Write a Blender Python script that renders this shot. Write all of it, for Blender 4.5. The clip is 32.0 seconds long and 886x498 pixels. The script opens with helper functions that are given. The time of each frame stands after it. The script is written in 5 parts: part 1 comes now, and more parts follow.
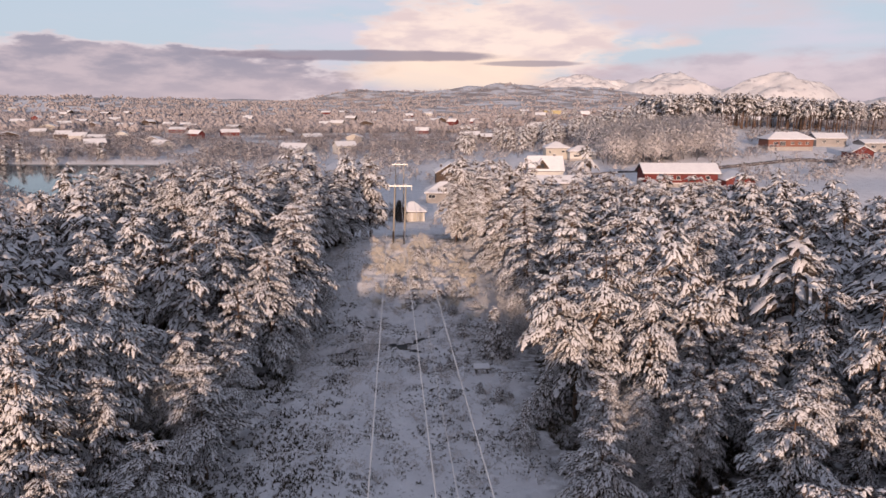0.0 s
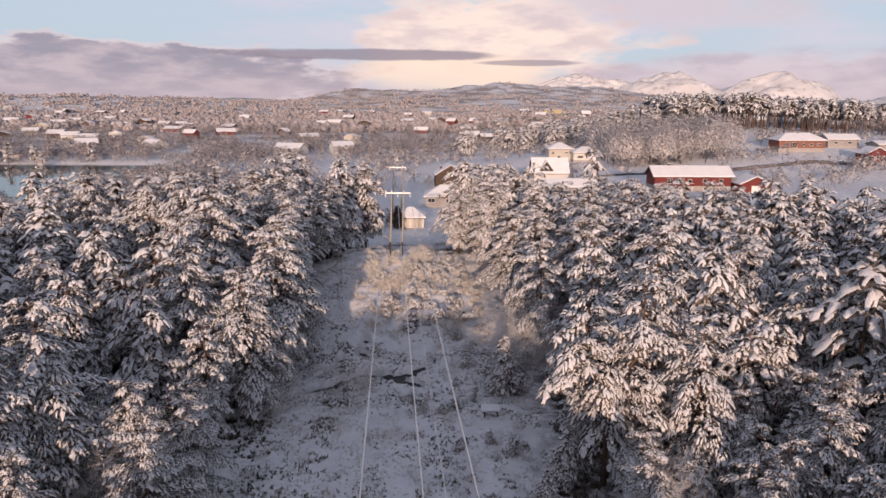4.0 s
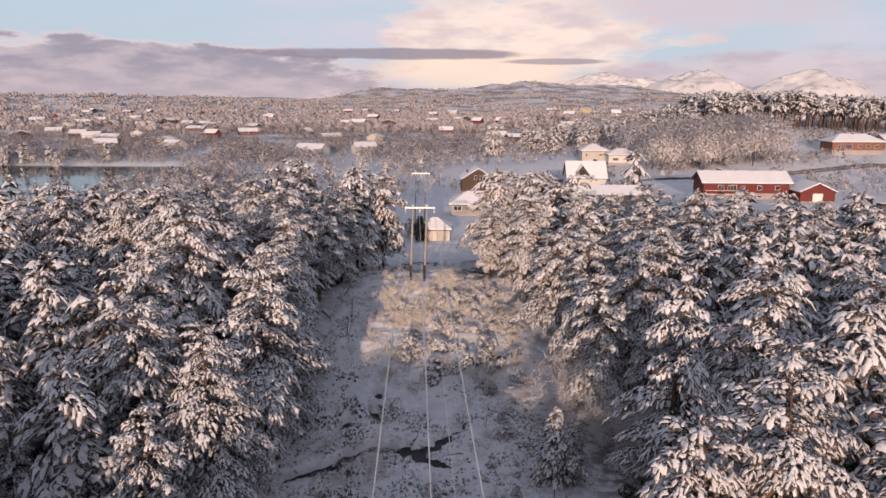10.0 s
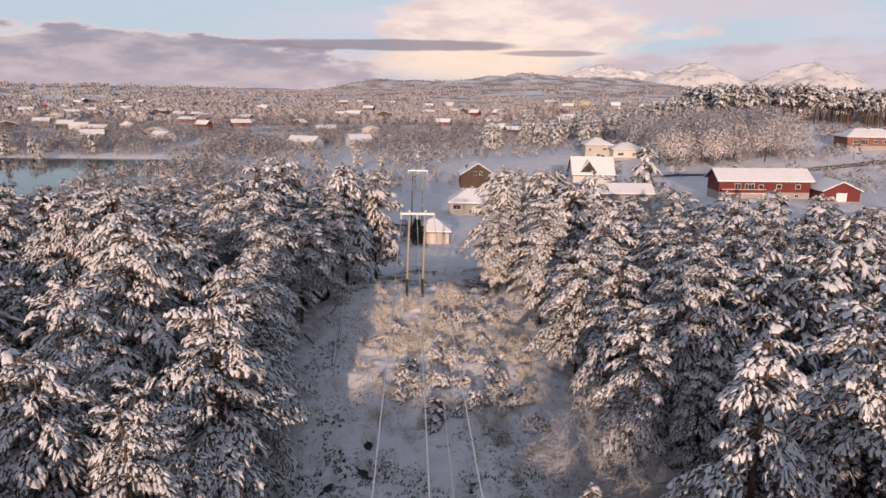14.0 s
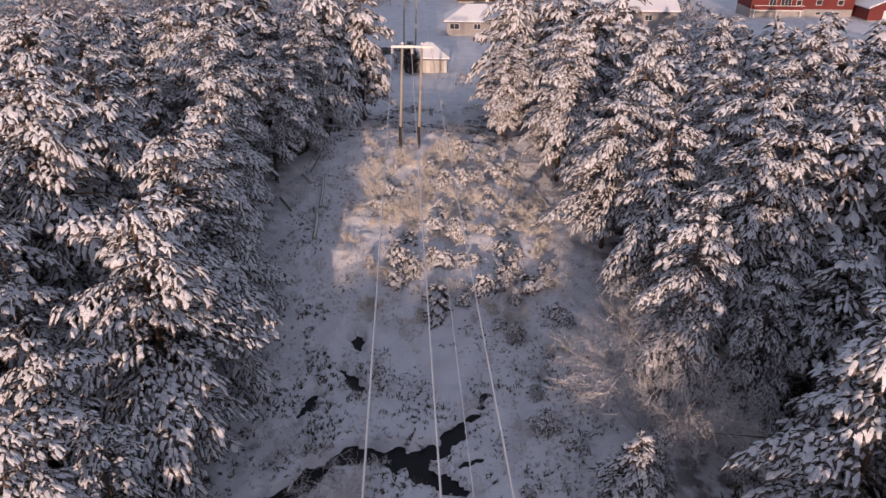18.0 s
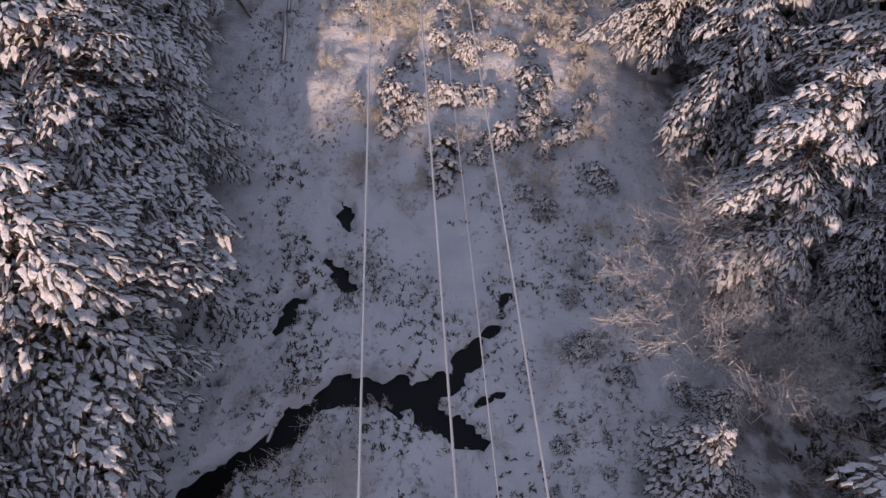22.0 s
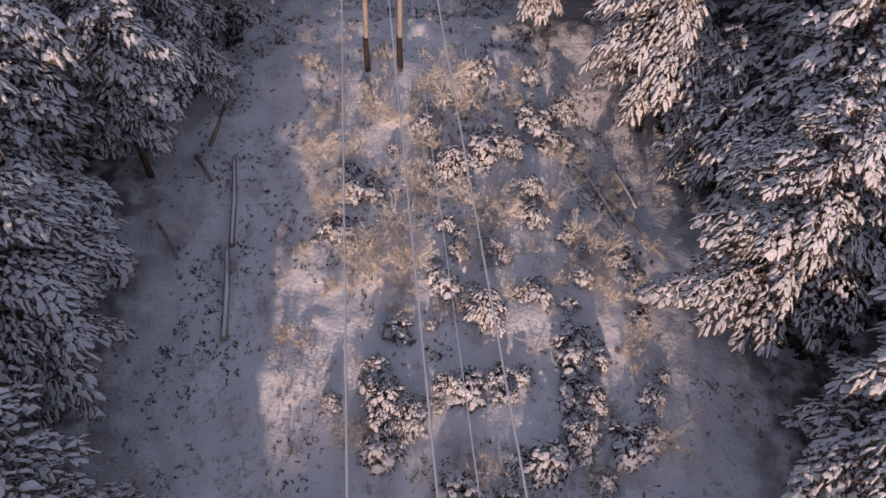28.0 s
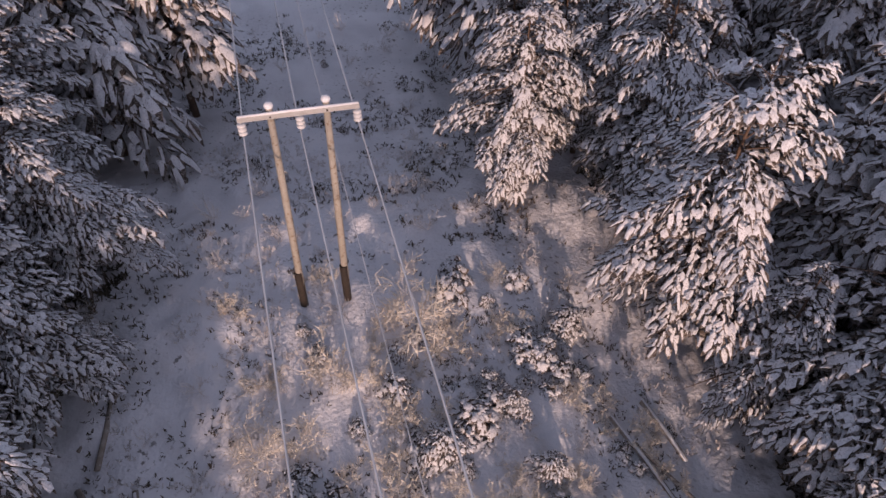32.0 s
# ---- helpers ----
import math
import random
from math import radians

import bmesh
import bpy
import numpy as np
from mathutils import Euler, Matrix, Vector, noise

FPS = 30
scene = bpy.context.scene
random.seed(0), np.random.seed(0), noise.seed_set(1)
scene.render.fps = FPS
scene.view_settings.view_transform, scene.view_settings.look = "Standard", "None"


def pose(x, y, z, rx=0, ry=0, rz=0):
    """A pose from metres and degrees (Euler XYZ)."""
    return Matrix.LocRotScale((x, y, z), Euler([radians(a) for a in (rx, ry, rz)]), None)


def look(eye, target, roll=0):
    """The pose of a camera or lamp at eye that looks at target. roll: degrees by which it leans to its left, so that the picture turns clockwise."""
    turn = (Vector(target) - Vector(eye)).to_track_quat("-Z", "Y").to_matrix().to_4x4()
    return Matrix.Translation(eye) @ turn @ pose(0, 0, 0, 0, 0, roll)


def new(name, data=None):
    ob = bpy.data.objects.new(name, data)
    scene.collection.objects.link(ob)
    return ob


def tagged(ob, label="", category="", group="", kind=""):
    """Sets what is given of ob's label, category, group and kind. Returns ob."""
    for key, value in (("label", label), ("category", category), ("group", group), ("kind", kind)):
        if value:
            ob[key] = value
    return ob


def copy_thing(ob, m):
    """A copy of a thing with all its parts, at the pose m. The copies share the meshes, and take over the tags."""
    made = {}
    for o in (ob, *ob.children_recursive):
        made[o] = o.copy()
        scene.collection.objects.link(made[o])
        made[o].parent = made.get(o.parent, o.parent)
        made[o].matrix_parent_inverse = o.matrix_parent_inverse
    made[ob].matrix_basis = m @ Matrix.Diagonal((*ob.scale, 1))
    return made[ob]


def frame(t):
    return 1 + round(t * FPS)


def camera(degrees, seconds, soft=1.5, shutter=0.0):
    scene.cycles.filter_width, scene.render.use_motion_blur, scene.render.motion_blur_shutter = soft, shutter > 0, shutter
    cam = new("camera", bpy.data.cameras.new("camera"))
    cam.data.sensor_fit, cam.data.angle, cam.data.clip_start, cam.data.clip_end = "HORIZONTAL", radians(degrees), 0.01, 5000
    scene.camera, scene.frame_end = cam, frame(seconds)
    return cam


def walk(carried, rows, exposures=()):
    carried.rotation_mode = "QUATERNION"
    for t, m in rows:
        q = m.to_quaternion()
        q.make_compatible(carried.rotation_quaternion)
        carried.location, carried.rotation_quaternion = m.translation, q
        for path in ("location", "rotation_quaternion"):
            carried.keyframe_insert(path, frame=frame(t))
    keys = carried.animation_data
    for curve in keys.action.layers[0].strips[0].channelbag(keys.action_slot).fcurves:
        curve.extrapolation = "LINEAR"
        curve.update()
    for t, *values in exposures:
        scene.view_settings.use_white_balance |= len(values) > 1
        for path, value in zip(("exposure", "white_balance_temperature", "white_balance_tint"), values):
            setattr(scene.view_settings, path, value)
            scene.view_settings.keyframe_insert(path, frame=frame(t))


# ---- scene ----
SKY_STRENGTH, SUN_STRENGTH = 0.94, 3.5
EXPOSURES = ((0.0, 0.08, 6600, 42), (14.0, 0.06, 6600, 41), (18.0, 0.0, 6350, 45), (25.0, -0.05, 6250, 46), (28.0, -0.15, 6280, 48), (32.0, -0.12, 6280, 48))
cam = camera(64.6, 32.0)
PATH = [
    (0, (0.194, -14.621, 29.494), (0.264, -4.842, 27.404), 0.20),
    (1, (0.092, -11.914, 29.474), (0.188, -2.137, 27.380), 0.20),
    (2, (0.017, -9.272, 29.481), (0.137, 0.505, 27.387), 0.30),
    (3, (-0.095, -6.632, 29.493), (0.020, 3.144, 27.393), 0.30),
    (3.5, (-0.135, -5.339, 29.504), (-0.030, 4.437, 27.403), 0.30),
    (5.5, (-0.267, 0.130, 29.444), (-0.249, 9.907, 27.343), 0.30),
    (6, (-0.289, 1.533, 29.449), (-0.303, 11.309, 27.345), 0.30),
    (7, (-0.391, 4.304, 29.470), (-0.462, 14.079, 27.365), 0.29),
    (8, (-0.503, 7.101, 29.447), (-0.642, 16.874, 27.337), 0.21),
    (9, (-0.639, 10.132, 29.437), (-0.834, 19.903, 27.319), 0.29),
    (10, (-0.781, 13.180, 29.429), (-1.036, 22.950, 27.313), 0.21),
    (11, (-0.995, 16.230, 29.438), (-1.273, 25.997, 27.312), 0.39),
    (12, (-1.264, 19.360, 29.437), (-1.510, 29.127, 27.303), 0.50),
    (13, (-1.485, 22.450, 29.370), (-1.701, 32.220, 27.244), 0.50),
    (13.5, (-1.605, 23.999, 29.316), (-1.809, 33.762, 27.161), 0.50),
    (15.5, (-2.114, 30.372, 29.052), (-2.263, 39.986, 26.303), 0.39),
    (16, (-2.272, 32.029, 29.064), (-2.397, 41.550, 26.008), 0.41),
    (17, (-2.545, 35.292, 29.083), (-2.631, 44.529, 25.251), 0.60),
    (18, (-2.782, 38.654, 29.090), (-2.836, 47.503, 24.433), 0.70),
    (19, (-3.113, 42.126, 29.061), (-3.118, 50.454, 23.525), 0.70),
    (20, (-3.317, 45.670, 29.109), (-3.302, 53.368, 22.726), 0.70),
    (21, (-3.493, 49.220, 29.052), (-3.464, 56.221, 21.912), 0.88),
    (22, (-3.676, 52.713, 29.077), (-3.625, 59.208, 21.473), 1.09),
    (23, (-3.937, 56.256, 29.016), (-3.890, 62.717, 21.384), 1.08),
    (24, (-4.119, 59.663, 29.070), (-4.060, 66.128, 21.441), 0.97),
    (25, (-4.303, 63.068, 29.207), (-4.192, 69.517, 21.566), 0.98),
    (25.5, (-4.423, 64.745, 29.255), (-4.281, 71.187, 21.607), 1.03),
    (27.5, (-4.710, 71.918, 29.447), (-4.454, 78.343, 21.789), 0.80),
    (28, (-4.868, 73.809, 29.434), (-4.565, 80.246, 21.788), 0.80),
    (29, (-5.159, 77.653, 29.496), (-4.744, 84.088, 21.852), 0.80),
    (30, (-5.337, 81.681, 29.499), (-4.737, 88.111, 21.864), 0.59),
    (31, (-5.447, 85.815, 29.538), (-4.552, 92.225, 21.914), 0.21),
    (32, (-5.601, 89.882, 29.598), (-4.271, 96.267, 22.018), 0.20),
]
walk(cam, [(t, look(eye, target, roll)) for t, eye, target, roll in PATH], EXPOSURES)

# ---- light ----
SUN_EL, SUN_AZ = 7.8, 183.5   # degrees above the horizon; clockwise from the way ahead (+y)
world = bpy.data.worlds.new("winter_sky")
scene.world = world
world.use_nodes = True
wt = world.node_tree
wt.nodes.clear()


def wval(n, i, v):
    if isinstance(v, bpy.types.NodeSocket):
        wt.links.new(v, n.inputs[i])
    else:
        n.inputs[i].default_value = v


def wmath(op, a, b=0.0, c=0.0):
    n = wt.nodes.new("ShaderNodeMath")
    n.operation = op
    wval(n, 0, a), wval(n, 1, b), wval(n, 2, c)
    return n.outputs[0]


def wmix(f, a, b):
    n = wt.nodes.new("ShaderNodeMix")
    n.data_type = "RGBA"
    wval(n, 0, f), wval(n, 6, a), wval(n, 7, b)
    return n.outputs[2]


def wramp(v, lo, hi):
    n = wt.nodes.new("ShaderNodeMapRange")
    n.interpolation_type = "SMOOTHSTEP"
    wval(n, 0, v), wval(n, 1, lo), wval(n, 2, hi)
    return n.outputs[0]


sky = wt.nodes.new("ShaderNodeTexSky")
sky.sky_type = "NISHITA"
sky.sun_disc = False
sky.sun_elevation = radians(SUN_EL)
sky.sun_rotation = radians(SUN_AZ)
sky.air_density, sky.dust_density, sky.ozone_density = 1.0, 1.2, 1.0
tc = wt.nodes.new("ShaderNodeTexCoord")
sep = wt.nodes.new("ShaderNodeSeparateXYZ")
wt.links.new(tc.outputs["Generated"], sep.inputs[0])
dx, dy, dz = sep.outputs


def wnoise(sx, sz, scale, detail, off=0.0, rough=0.55):
    m = wt.nodes.new("ShaderNodeMapping")
    m.inputs["Scale"].default_value = (sx, sx, sz)
    m.inputs["Location"].default_value = (off, off * 0.7, off * 0.3)
    wt.links.new(tc.outputs["Generated"], m.inputs[0])
    n = wt.nodes.new("ShaderNodeTexNoise")
    n.inputs["Scale"].default_value = scale
    n.inputs["Detail"].default_value = detail
    n.inputs["Roughness"].default_value = rough
    wt.links.new(m.outputs[0], n.inputs["Vector"])
    return n.outputs[0]


puff = wnoise(1, 3.0, 5.0, 6, 3.0)
veil = wnoise(1, 5.0, 3.0, 5, 9.0)
wisp = wnoise(1, 9.0, 6.0, 5, 5.0)
fine = wnoise(1, 3.5, 14.0, 5, 1.0)


def lobe(cx, cz, sx, sz, rough=0.0):
    """A soft cloud bank round a bearing, with a ragged rim."""
    u = wmath("DIVIDE", wmath("SUBTRACT", dx, cx), sx)
    v = wmath("DIVIDE", wmath("SUBTRACT", dz, cz), sz)
    r = wmath("ADD", wmath("MULTIPLY", u, u), wmath("MULTIPLY", v, v))
    r = wmath("ADD", r, wmath("MULTIPLY", wmath("SUBTRACT", puff, 0.5), rough))
    r = wmath("ADD", r, wmath("MULTIPLY", wmath("SUBTRACT", fine, 0.5), rough * 0.8))
    return r


warm = (0.90, 0.87, 0.67, 1)
lilac = (0.315, 0.345, 0.365, 1)
grey = (0.285, 0.29, 0.305, 1)
pale = (0.435, 0.665, 0.69, 1)
skylit = wt.nodes.new("ShaderNodeMix")
skylit.data_type, skylit.blend_type = "RGBA", "MULTIPLY"
skylit.inputs[0].default_value = 1.0
wt.links.new(sky.outputs[0], skylit.inputs[6])
skylit.inputs[7].default_value = (0.16, 0.16, 0.16, 1)
base = wmix(wmath("ADD", 0.42, wmath("MULTIPLY", wramp(dz, 0.45, 0.06), 0.46)), skylit.outputs[2], pale)
# thin veil over the whole dome
col = wmix(wmath("MULTIPLY", wramp(veil, 0.42, 0.66), 0.45), base, (0.72, 0.70, 0.70, 1))
# the great sunlit cumulus ahead and its spreading top
big = wramp(lobe(0.09, 0.085, 0.20, 0.075, 2.6), 1.05, 0.45)
col = wmix(big, col, wmix(wramp(fine, 0.35, 0.62), (0.70, 0.68, 0.58, 1), warm))
top = wramp(lobe(0.30, 0.12, 0.22, 0.035, 2.4), 1.3, 0.2)
col = wmix(wmath("MULTIPLY", top, 0.7), col, (0.62, 0.635, 0.585, 1))
# the lilac bank low on the other side
bank = wramp(lobe(-0.50, 0.022, 0.48, 0.052, 2.2), 1.05, 0.6)
col = wmix(wmath("MULTIPLY", bank, 0.95), col, wmix(wramp(fine, 0.38, 0.64), lilac, (0.53, 0.525, 0.49, 1)))
rim = wmath("MULTIPLY", bank, wmath("SUBTRACT", 1.0, bank))
col = wmix(wmath("MULTIPLY", rim, 1.8), col, (0.80, 0.79, 0.68, 1))
# pale cloud low behind the mountains
mist = wramp(lobe(0.62, 0.022, 0.56, 0.042, 1.5), 1.1, 0.35)
col = wmix(wmath("MULTIPLY", mist, 0.8), col, wmix(wramp(fine, 0.36, 0.64), (0.50, 0.49, 0.48, 1), (0.68, 0.655, 0.60, 1)))
# haze along the horizon
low = wramp(dz, 0.055, -0.01)
col = wmix(wmath("MULTIPLY", low, 0.62), col, (0.56, 0.545, 0.50, 1))
glow = wramp(lobe(0.02, 0.035, 0.16, 0.03, 0.8), 1.2, 0.2)
col = wmix(wmath("MULTIPLY", glow, 0.8), col, (0.95, 0.87, 0.60, 1))
# dark streaks in front
streak = wramp(lobe(-0.11, 0.058, 0.20, 0.0085, 1.5), 1.05, 0.45)
col = wmix(wmath("MULTIPLY", streak, 0.85), col, grey)
streak2 = wramp(lobe(0.13, 0.048, 0.075, 0.0045, 1.0), 1.05, 0.45)
col = wmix(wmath("MULTIPLY", streak2, 0.7), col, grey)
streak3 = wramp(lobe(-0.60, 0.072, 0.07, 0.008, 1.0), 1.05, 0.4)
col = wmix(wmath("MULTIPLY", streak3, 0.7), col, grey)
# the dome deepens towards the zenith
high = wmath("SUBTRACT", 1.0, wmath("MULTIPLY", wramp(dz, 0.10, 0.75), 0.30))
deep = wt.nodes.new("ShaderNodeMix")
deep.data_type, deep.blend_type = "RGBA", "MULTIPLY"
deep.inputs[0].default_value = 1.0
wt.links.new(col, deep.inputs[6])
wt.links.new(high, deep.inputs[7])
col = deep.outputs[2]
bg = wt.nodes.new("ShaderNodeBackground")
wt.links.new(col, bg.inputs[0])
bg.inputs[1].default_value = SKY_STRENGTH
wo = wt.nodes.new("ShaderNodeOutputWorld")
wt.links.new(bg.outputs[0], wo.inputs[0])

sun_data = bpy.data.lights.new("sun", "SUN")
sun_data.energy, sun_data.angle, sun_data.color = SUN_STRENGTH, radians(0.6), (1.0, 0.83, 0.53)
sun = new("sun", sun_data)
az, el = radians(SUN_AZ), radians(SUN_EL)
to_sun = Vector((math.sin(az) * math.cos(el), math.cos(az) * math.cos(el), math.sin(el)))
sun.matrix_world = look(to_sun * 200, (0, 0, 0))

# ---- materials ----


def material(name):
    m = bpy.data.materials.new(name)
    m.use_nodes = True
    t = m.node_tree
    return m, t, t.nodes["Principled BSDF"]


def rgba(c):
    return (*c, 1)


def surface(name, a, b, scale=4.0, rough=0.8, bump=0.2, bump_scale=20.0, c=None, big=0.3, metal=0.0, dist=0.03, rand=0.0, subsurf=0.0, fleck=(0.56, 0.68)):
    """Two-tone procedural surface: broad stains between a and b, fine relief, and flecks of c."""
    m, t, p = material(name)
    co = t.nodes.new("ShaderNodeTexCoord")
    n1 = t.nodes.new("ShaderNodeTexNoise")
    n1.inputs["Scale"].default_value, n1.inputs["Detail"].default_value = scale, 5
    n2 = t.nodes.new("ShaderNodeTexNoise")
    n2.inputs["Scale"].default_value, n2.inputs["Detail"].default_value = big, 3
    for n in (n1, n2):
        t.links.new(co.outputs["Object"], n.inputs["Vector"])
    add = t.nodes.new("ShaderNodeMath")
    add.operation = "ADD"
    t.links.new(n1.outputs[0], add.inputs[0]), t.links.new(n2.outputs[0], add.inputs[1])
    r = t.nodes.new("ShaderNodeMapRange")
    r.inputs[1].default_value, r.inputs[2].default_value = 0.75, 1.25
    t.links.new(add.outputs[0], r.inputs[0])
    mix = t.nodes.new("ShaderNodeMix")
    mix.data_type = "RGBA"
    mix.inputs[6].default_value, mix.inputs[7].default_value = rgba(a), rgba(b)
    t.links.new(r.outputs[0], mix.inputs[0])
    out = mix.outputs[2]
    if c:
        n3 = t.nodes.new("ShaderNodeTexNoise")
        n3.inputs["Scale"].default_value, n3.inputs["Detail"].default_value = scale * 2.3, 4
        t.links.new(co.outputs["Object"], n3.inputs["Vector"])
        r3 = t.nodes.new("ShaderNodeMapRange")
        r3.inputs[1].default_value, r3.inputs[2].default_value = fleck
        t.links.new(n3.outputs[0], r3.inputs[0])
        m3 = t.nodes.new("ShaderNodeMix")
        m3.data_type = "RGBA"
        m3.inputs[7].default_value = rgba(c)
        t.links.new(r3.outputs[0], m3.inputs[0]), t.links.new(out, m3.inputs[6])
        out = m3.outputs[2]
    if rand:
        oi = t.nodes.new("ShaderNodeObjectInfo")
        hs = t.nodes.new("ShaderNodeHueSaturation")
        rr = t.nodes.new("ShaderNodeMapRange")
        rr.inputs[3].default_value, rr.inputs[4].default_value = 1 - rand, 1 + rand
        t.links.new(oi.outputs["Random"], rr.inputs[0]), t.links.new(rr.outputs[0], hs.inputs["Value"])
        t.links.new(out, hs.inputs["Color"])
        out = hs.outputs[0]
    t.links.new(out, p.inputs["Base Color"])
    p.inputs["Roughness"].default_value, p.inputs["Metallic"].default_value = rough, metal
    p.inputs["Specular IOR Level"].default_value = 0.25
    if subsurf:
        p.inputs["Subsurface Weight"].default_value = subsurf
        p.inputs["Subsurface Radius"].default_value = (0.06, 0.05, 0.05)
    if bump:
        nb = t.nodes.new("ShaderNodeTexNoise")
        nb.inputs["Scale"].default_value, nb.inputs["Detail"].default_value = bump_scale, 4
        t.links.new(co.outputs["Object"], nb.inputs["Vector"])
        b_ = t.nodes.new("ShaderNodeBump")
        b_.inputs["Strength"].default_value, b_.inputs["Distance"].default_value = bump, dist
        t.links.new(nb.outputs[0], b_.inputs["Height"])
        t.links.new(b_.outputs[0], p.inputs["Normal"])
    return m


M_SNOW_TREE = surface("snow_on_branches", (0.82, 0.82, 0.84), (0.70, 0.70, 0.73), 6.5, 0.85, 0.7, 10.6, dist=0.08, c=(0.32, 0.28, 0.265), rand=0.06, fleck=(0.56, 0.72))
M_SNOW_ROOF = surface("roof_snow", (0.84, 0.84, 0.86), (0.76, 0.76, 0.79), 1.5, 0.8, 0.3, 6, dist=0.05)
M_NEEDLE = surface("pine_needles", (0.062, 0.050, 0.040), (0.13, 0.10, 0.083), 5, 0.8, 0, c=(0.39, 0.33, 0.295), rand=0.15, fleck=(0.50, 0.66))
M_BARK = surface("pine_bark", (0.10, 0.065, 0.048), (0.19, 0.12, 0.085), 8, 0.9, 0.7, 18, c=(0.06, 0.045, 0.04))
M_TWIG = surface("frosted_limbs", (0.22, 0.19, 0.17), (0.50, 0.47, 0.46), 7, 0.9, 0.4, 20, rand=0.1)
M_FROST = surface("hoar_frost", (0.74, 0.71, 0.70), (0.56, 0.52, 0.50), 3, 0.9, 0.3, 20, rand=0.12)
M_FROST_GOLD = surface("frosted_golden_twigs", (0.80, 0.755, 0.68), (0.60, 0.53, 0.455), 4, 0.9, 0.3, 20, rand=0.1)
M_HEATHER = surface("heather", (0.045, 0.035, 0.028), (0.12, 0.09, 0.06), 8, 0.9, 0, c=(0.30, 0.28, 0.27))
M_POLE = surface("weathered_pole_wood", (0.34, 0.30, 0.25), (0.42, 0.38, 0.33), 3, 0.8, 0.4, 30, c=(0.22, 0.16, 0.11))
M_TAR = surface("tarred_pole_foot", (0.03, 0.024, 0.02), (0.06, 0.045, 0.035), 6, 0.7, 0.4, 30)
M_STEEL = surface("galvanised_steel", (0.50, 0.49, 0.47), (0.62, 0.61, 0.60), 4, 0.45, 0.1, 40, metal=0.5)
M_PORC = surface("frosted_insulator", (0.62, 0.61, 0.62), (0.75, 0.74, 0.74), 6, 0.4, 0.1, 40)
M_WIRE = surface("frosted_conductor", (0.70, 0.68, 0.68), (0.82, 0.80, 0.80), 0.8, 0.6, 0.2, 30)
M_LOG = surface("snowy_log", (0.42, 0.38, 0.34), (0.26, 0.21, 0.17), 3, 0.9, 0.4, 20)
M_GLASS = surface("dark_window_glass", (0.03, 0.035, 0.045), (0.05, 0.055, 0.065), 1, 0.08, 0)
M_TRIM = surface("white_paint", (0.74, 0.73, 0.71), (0.66, 0.65, 0.63), 2, 0.6, 0.1, 20)
# cladding colours greyed and darkened to hold the cloud shade over the town
M_BROWN = surface("brown_stained_cladding", (0.11, 0.075, 0.055), (0.075, 0.052, 0.04), 2, 0.8, 0.3, 25)
M_RED = surface("red_painted_cladding", (0.19, 0.042, 0.036), (0.15, 0.034, 0.03), 2, 0.75, 0.3, 25)
M_ORANGE = surface("orange_red_cladding", (0.27, 0.12, 0.085), (0.22, 0.095, 0.07), 2, 0.75, 0.3, 25)
M_CREAM = surface("cream_cladding", (0.52, 0.48, 0.43), (0.45, 0.42, 0.37), 2, 0.75, 0.3, 25)
M_WHITE = surface("white_cladding", (0.64, 0.62, 0.59), (0.56, 0.54, 0.51), 2, 0.75, 0.3, 25)
M_GREY = surface("grey_cladding", (0.36, 0.33, 0.31), (0.28, 0.26, 0.25), 2, 0.75, 0.3, 25)
M_YELLOW = surface("yellow_cladding", (0.50, 0.42, 0.24), (0.44, 0.36, 0.20), 2, 0.75, 0.3, 25)
M_STONE = surface("foundation_stone", (0.40, 0.37, 0.35), (0.30, 0.28, 0.27), 2, 0.9, 0.5, 10)
M_ROCK = surface("dark_stones", (0.06, 0.055, 0.055), (0.16, 0.14, 0.14), 2, 0.9, 0.6, 6, c=(0.6, 0.6, 0.62))
M_TILE = surface("dark_roof_tiles", (0.07, 0.06, 0.06), (0.12, 0.10, 0.10), 3, 0.8, 0.4, 12)
# low-contrast mauve grey of the rimed woods also takes in distant haze
M_WOODS = surface("frosted_woods", (0.52, 0.485, 0.49), (0.42, 0.385, 0.39), 0.25, 0.95, 0, c=(0.58, 0.55, 0.55), big=0.012)
# darker copy, with the shade crowns cast on themselves put into the colour
M_FARWOODS = surface("far_rimed_woods", (0.42, 0.38, 0.385), (0.29, 0.26, 0.265), 0.6, 0.95, 0, c=(0.54, 0.51, 0.515), big=0.02)
M_RIME = surface("rimed_birch_twigs", (0.70, 0.665, 0.67), (0.60, 0.565, 0.57), 0.4, 0.95, 0, big=0.05)


def water_material(name, colour, rough):
    m, t, p = material(name)
    p.inputs["Base Color"].default_value = rgba(colour)
    p.inputs["Roughness"].default_value = rough
    p.inputs["IOR"].default_value = 1.33
    co = t.nodes.new("ShaderNodeTexCoord")
    nb = t.nodes.new("ShaderNodeTexNoise")
    nb.inputs["Scale"].default_value = 0.6
    t.links.new(co.outputs["Object"], nb.inputs["Vector"])
    b_ = t.nodes.new("ShaderNodeBump")
    b_.inputs["Strength"].default_value, b_.inputs["Distance"].default_value = 0.05, 0.02
    t.links.new(nb.outputs[0], b_.inputs["Height"]), t.links.new(b_.outputs[0], p.inputs["Normal"])
    return m


M_LAKE = water_material("lake_water", (0.02, 0.05, 0.06), 0.06)
M_BROOK = water_material("brook_water", (0.008, 0.008, 0.009), 0.35)


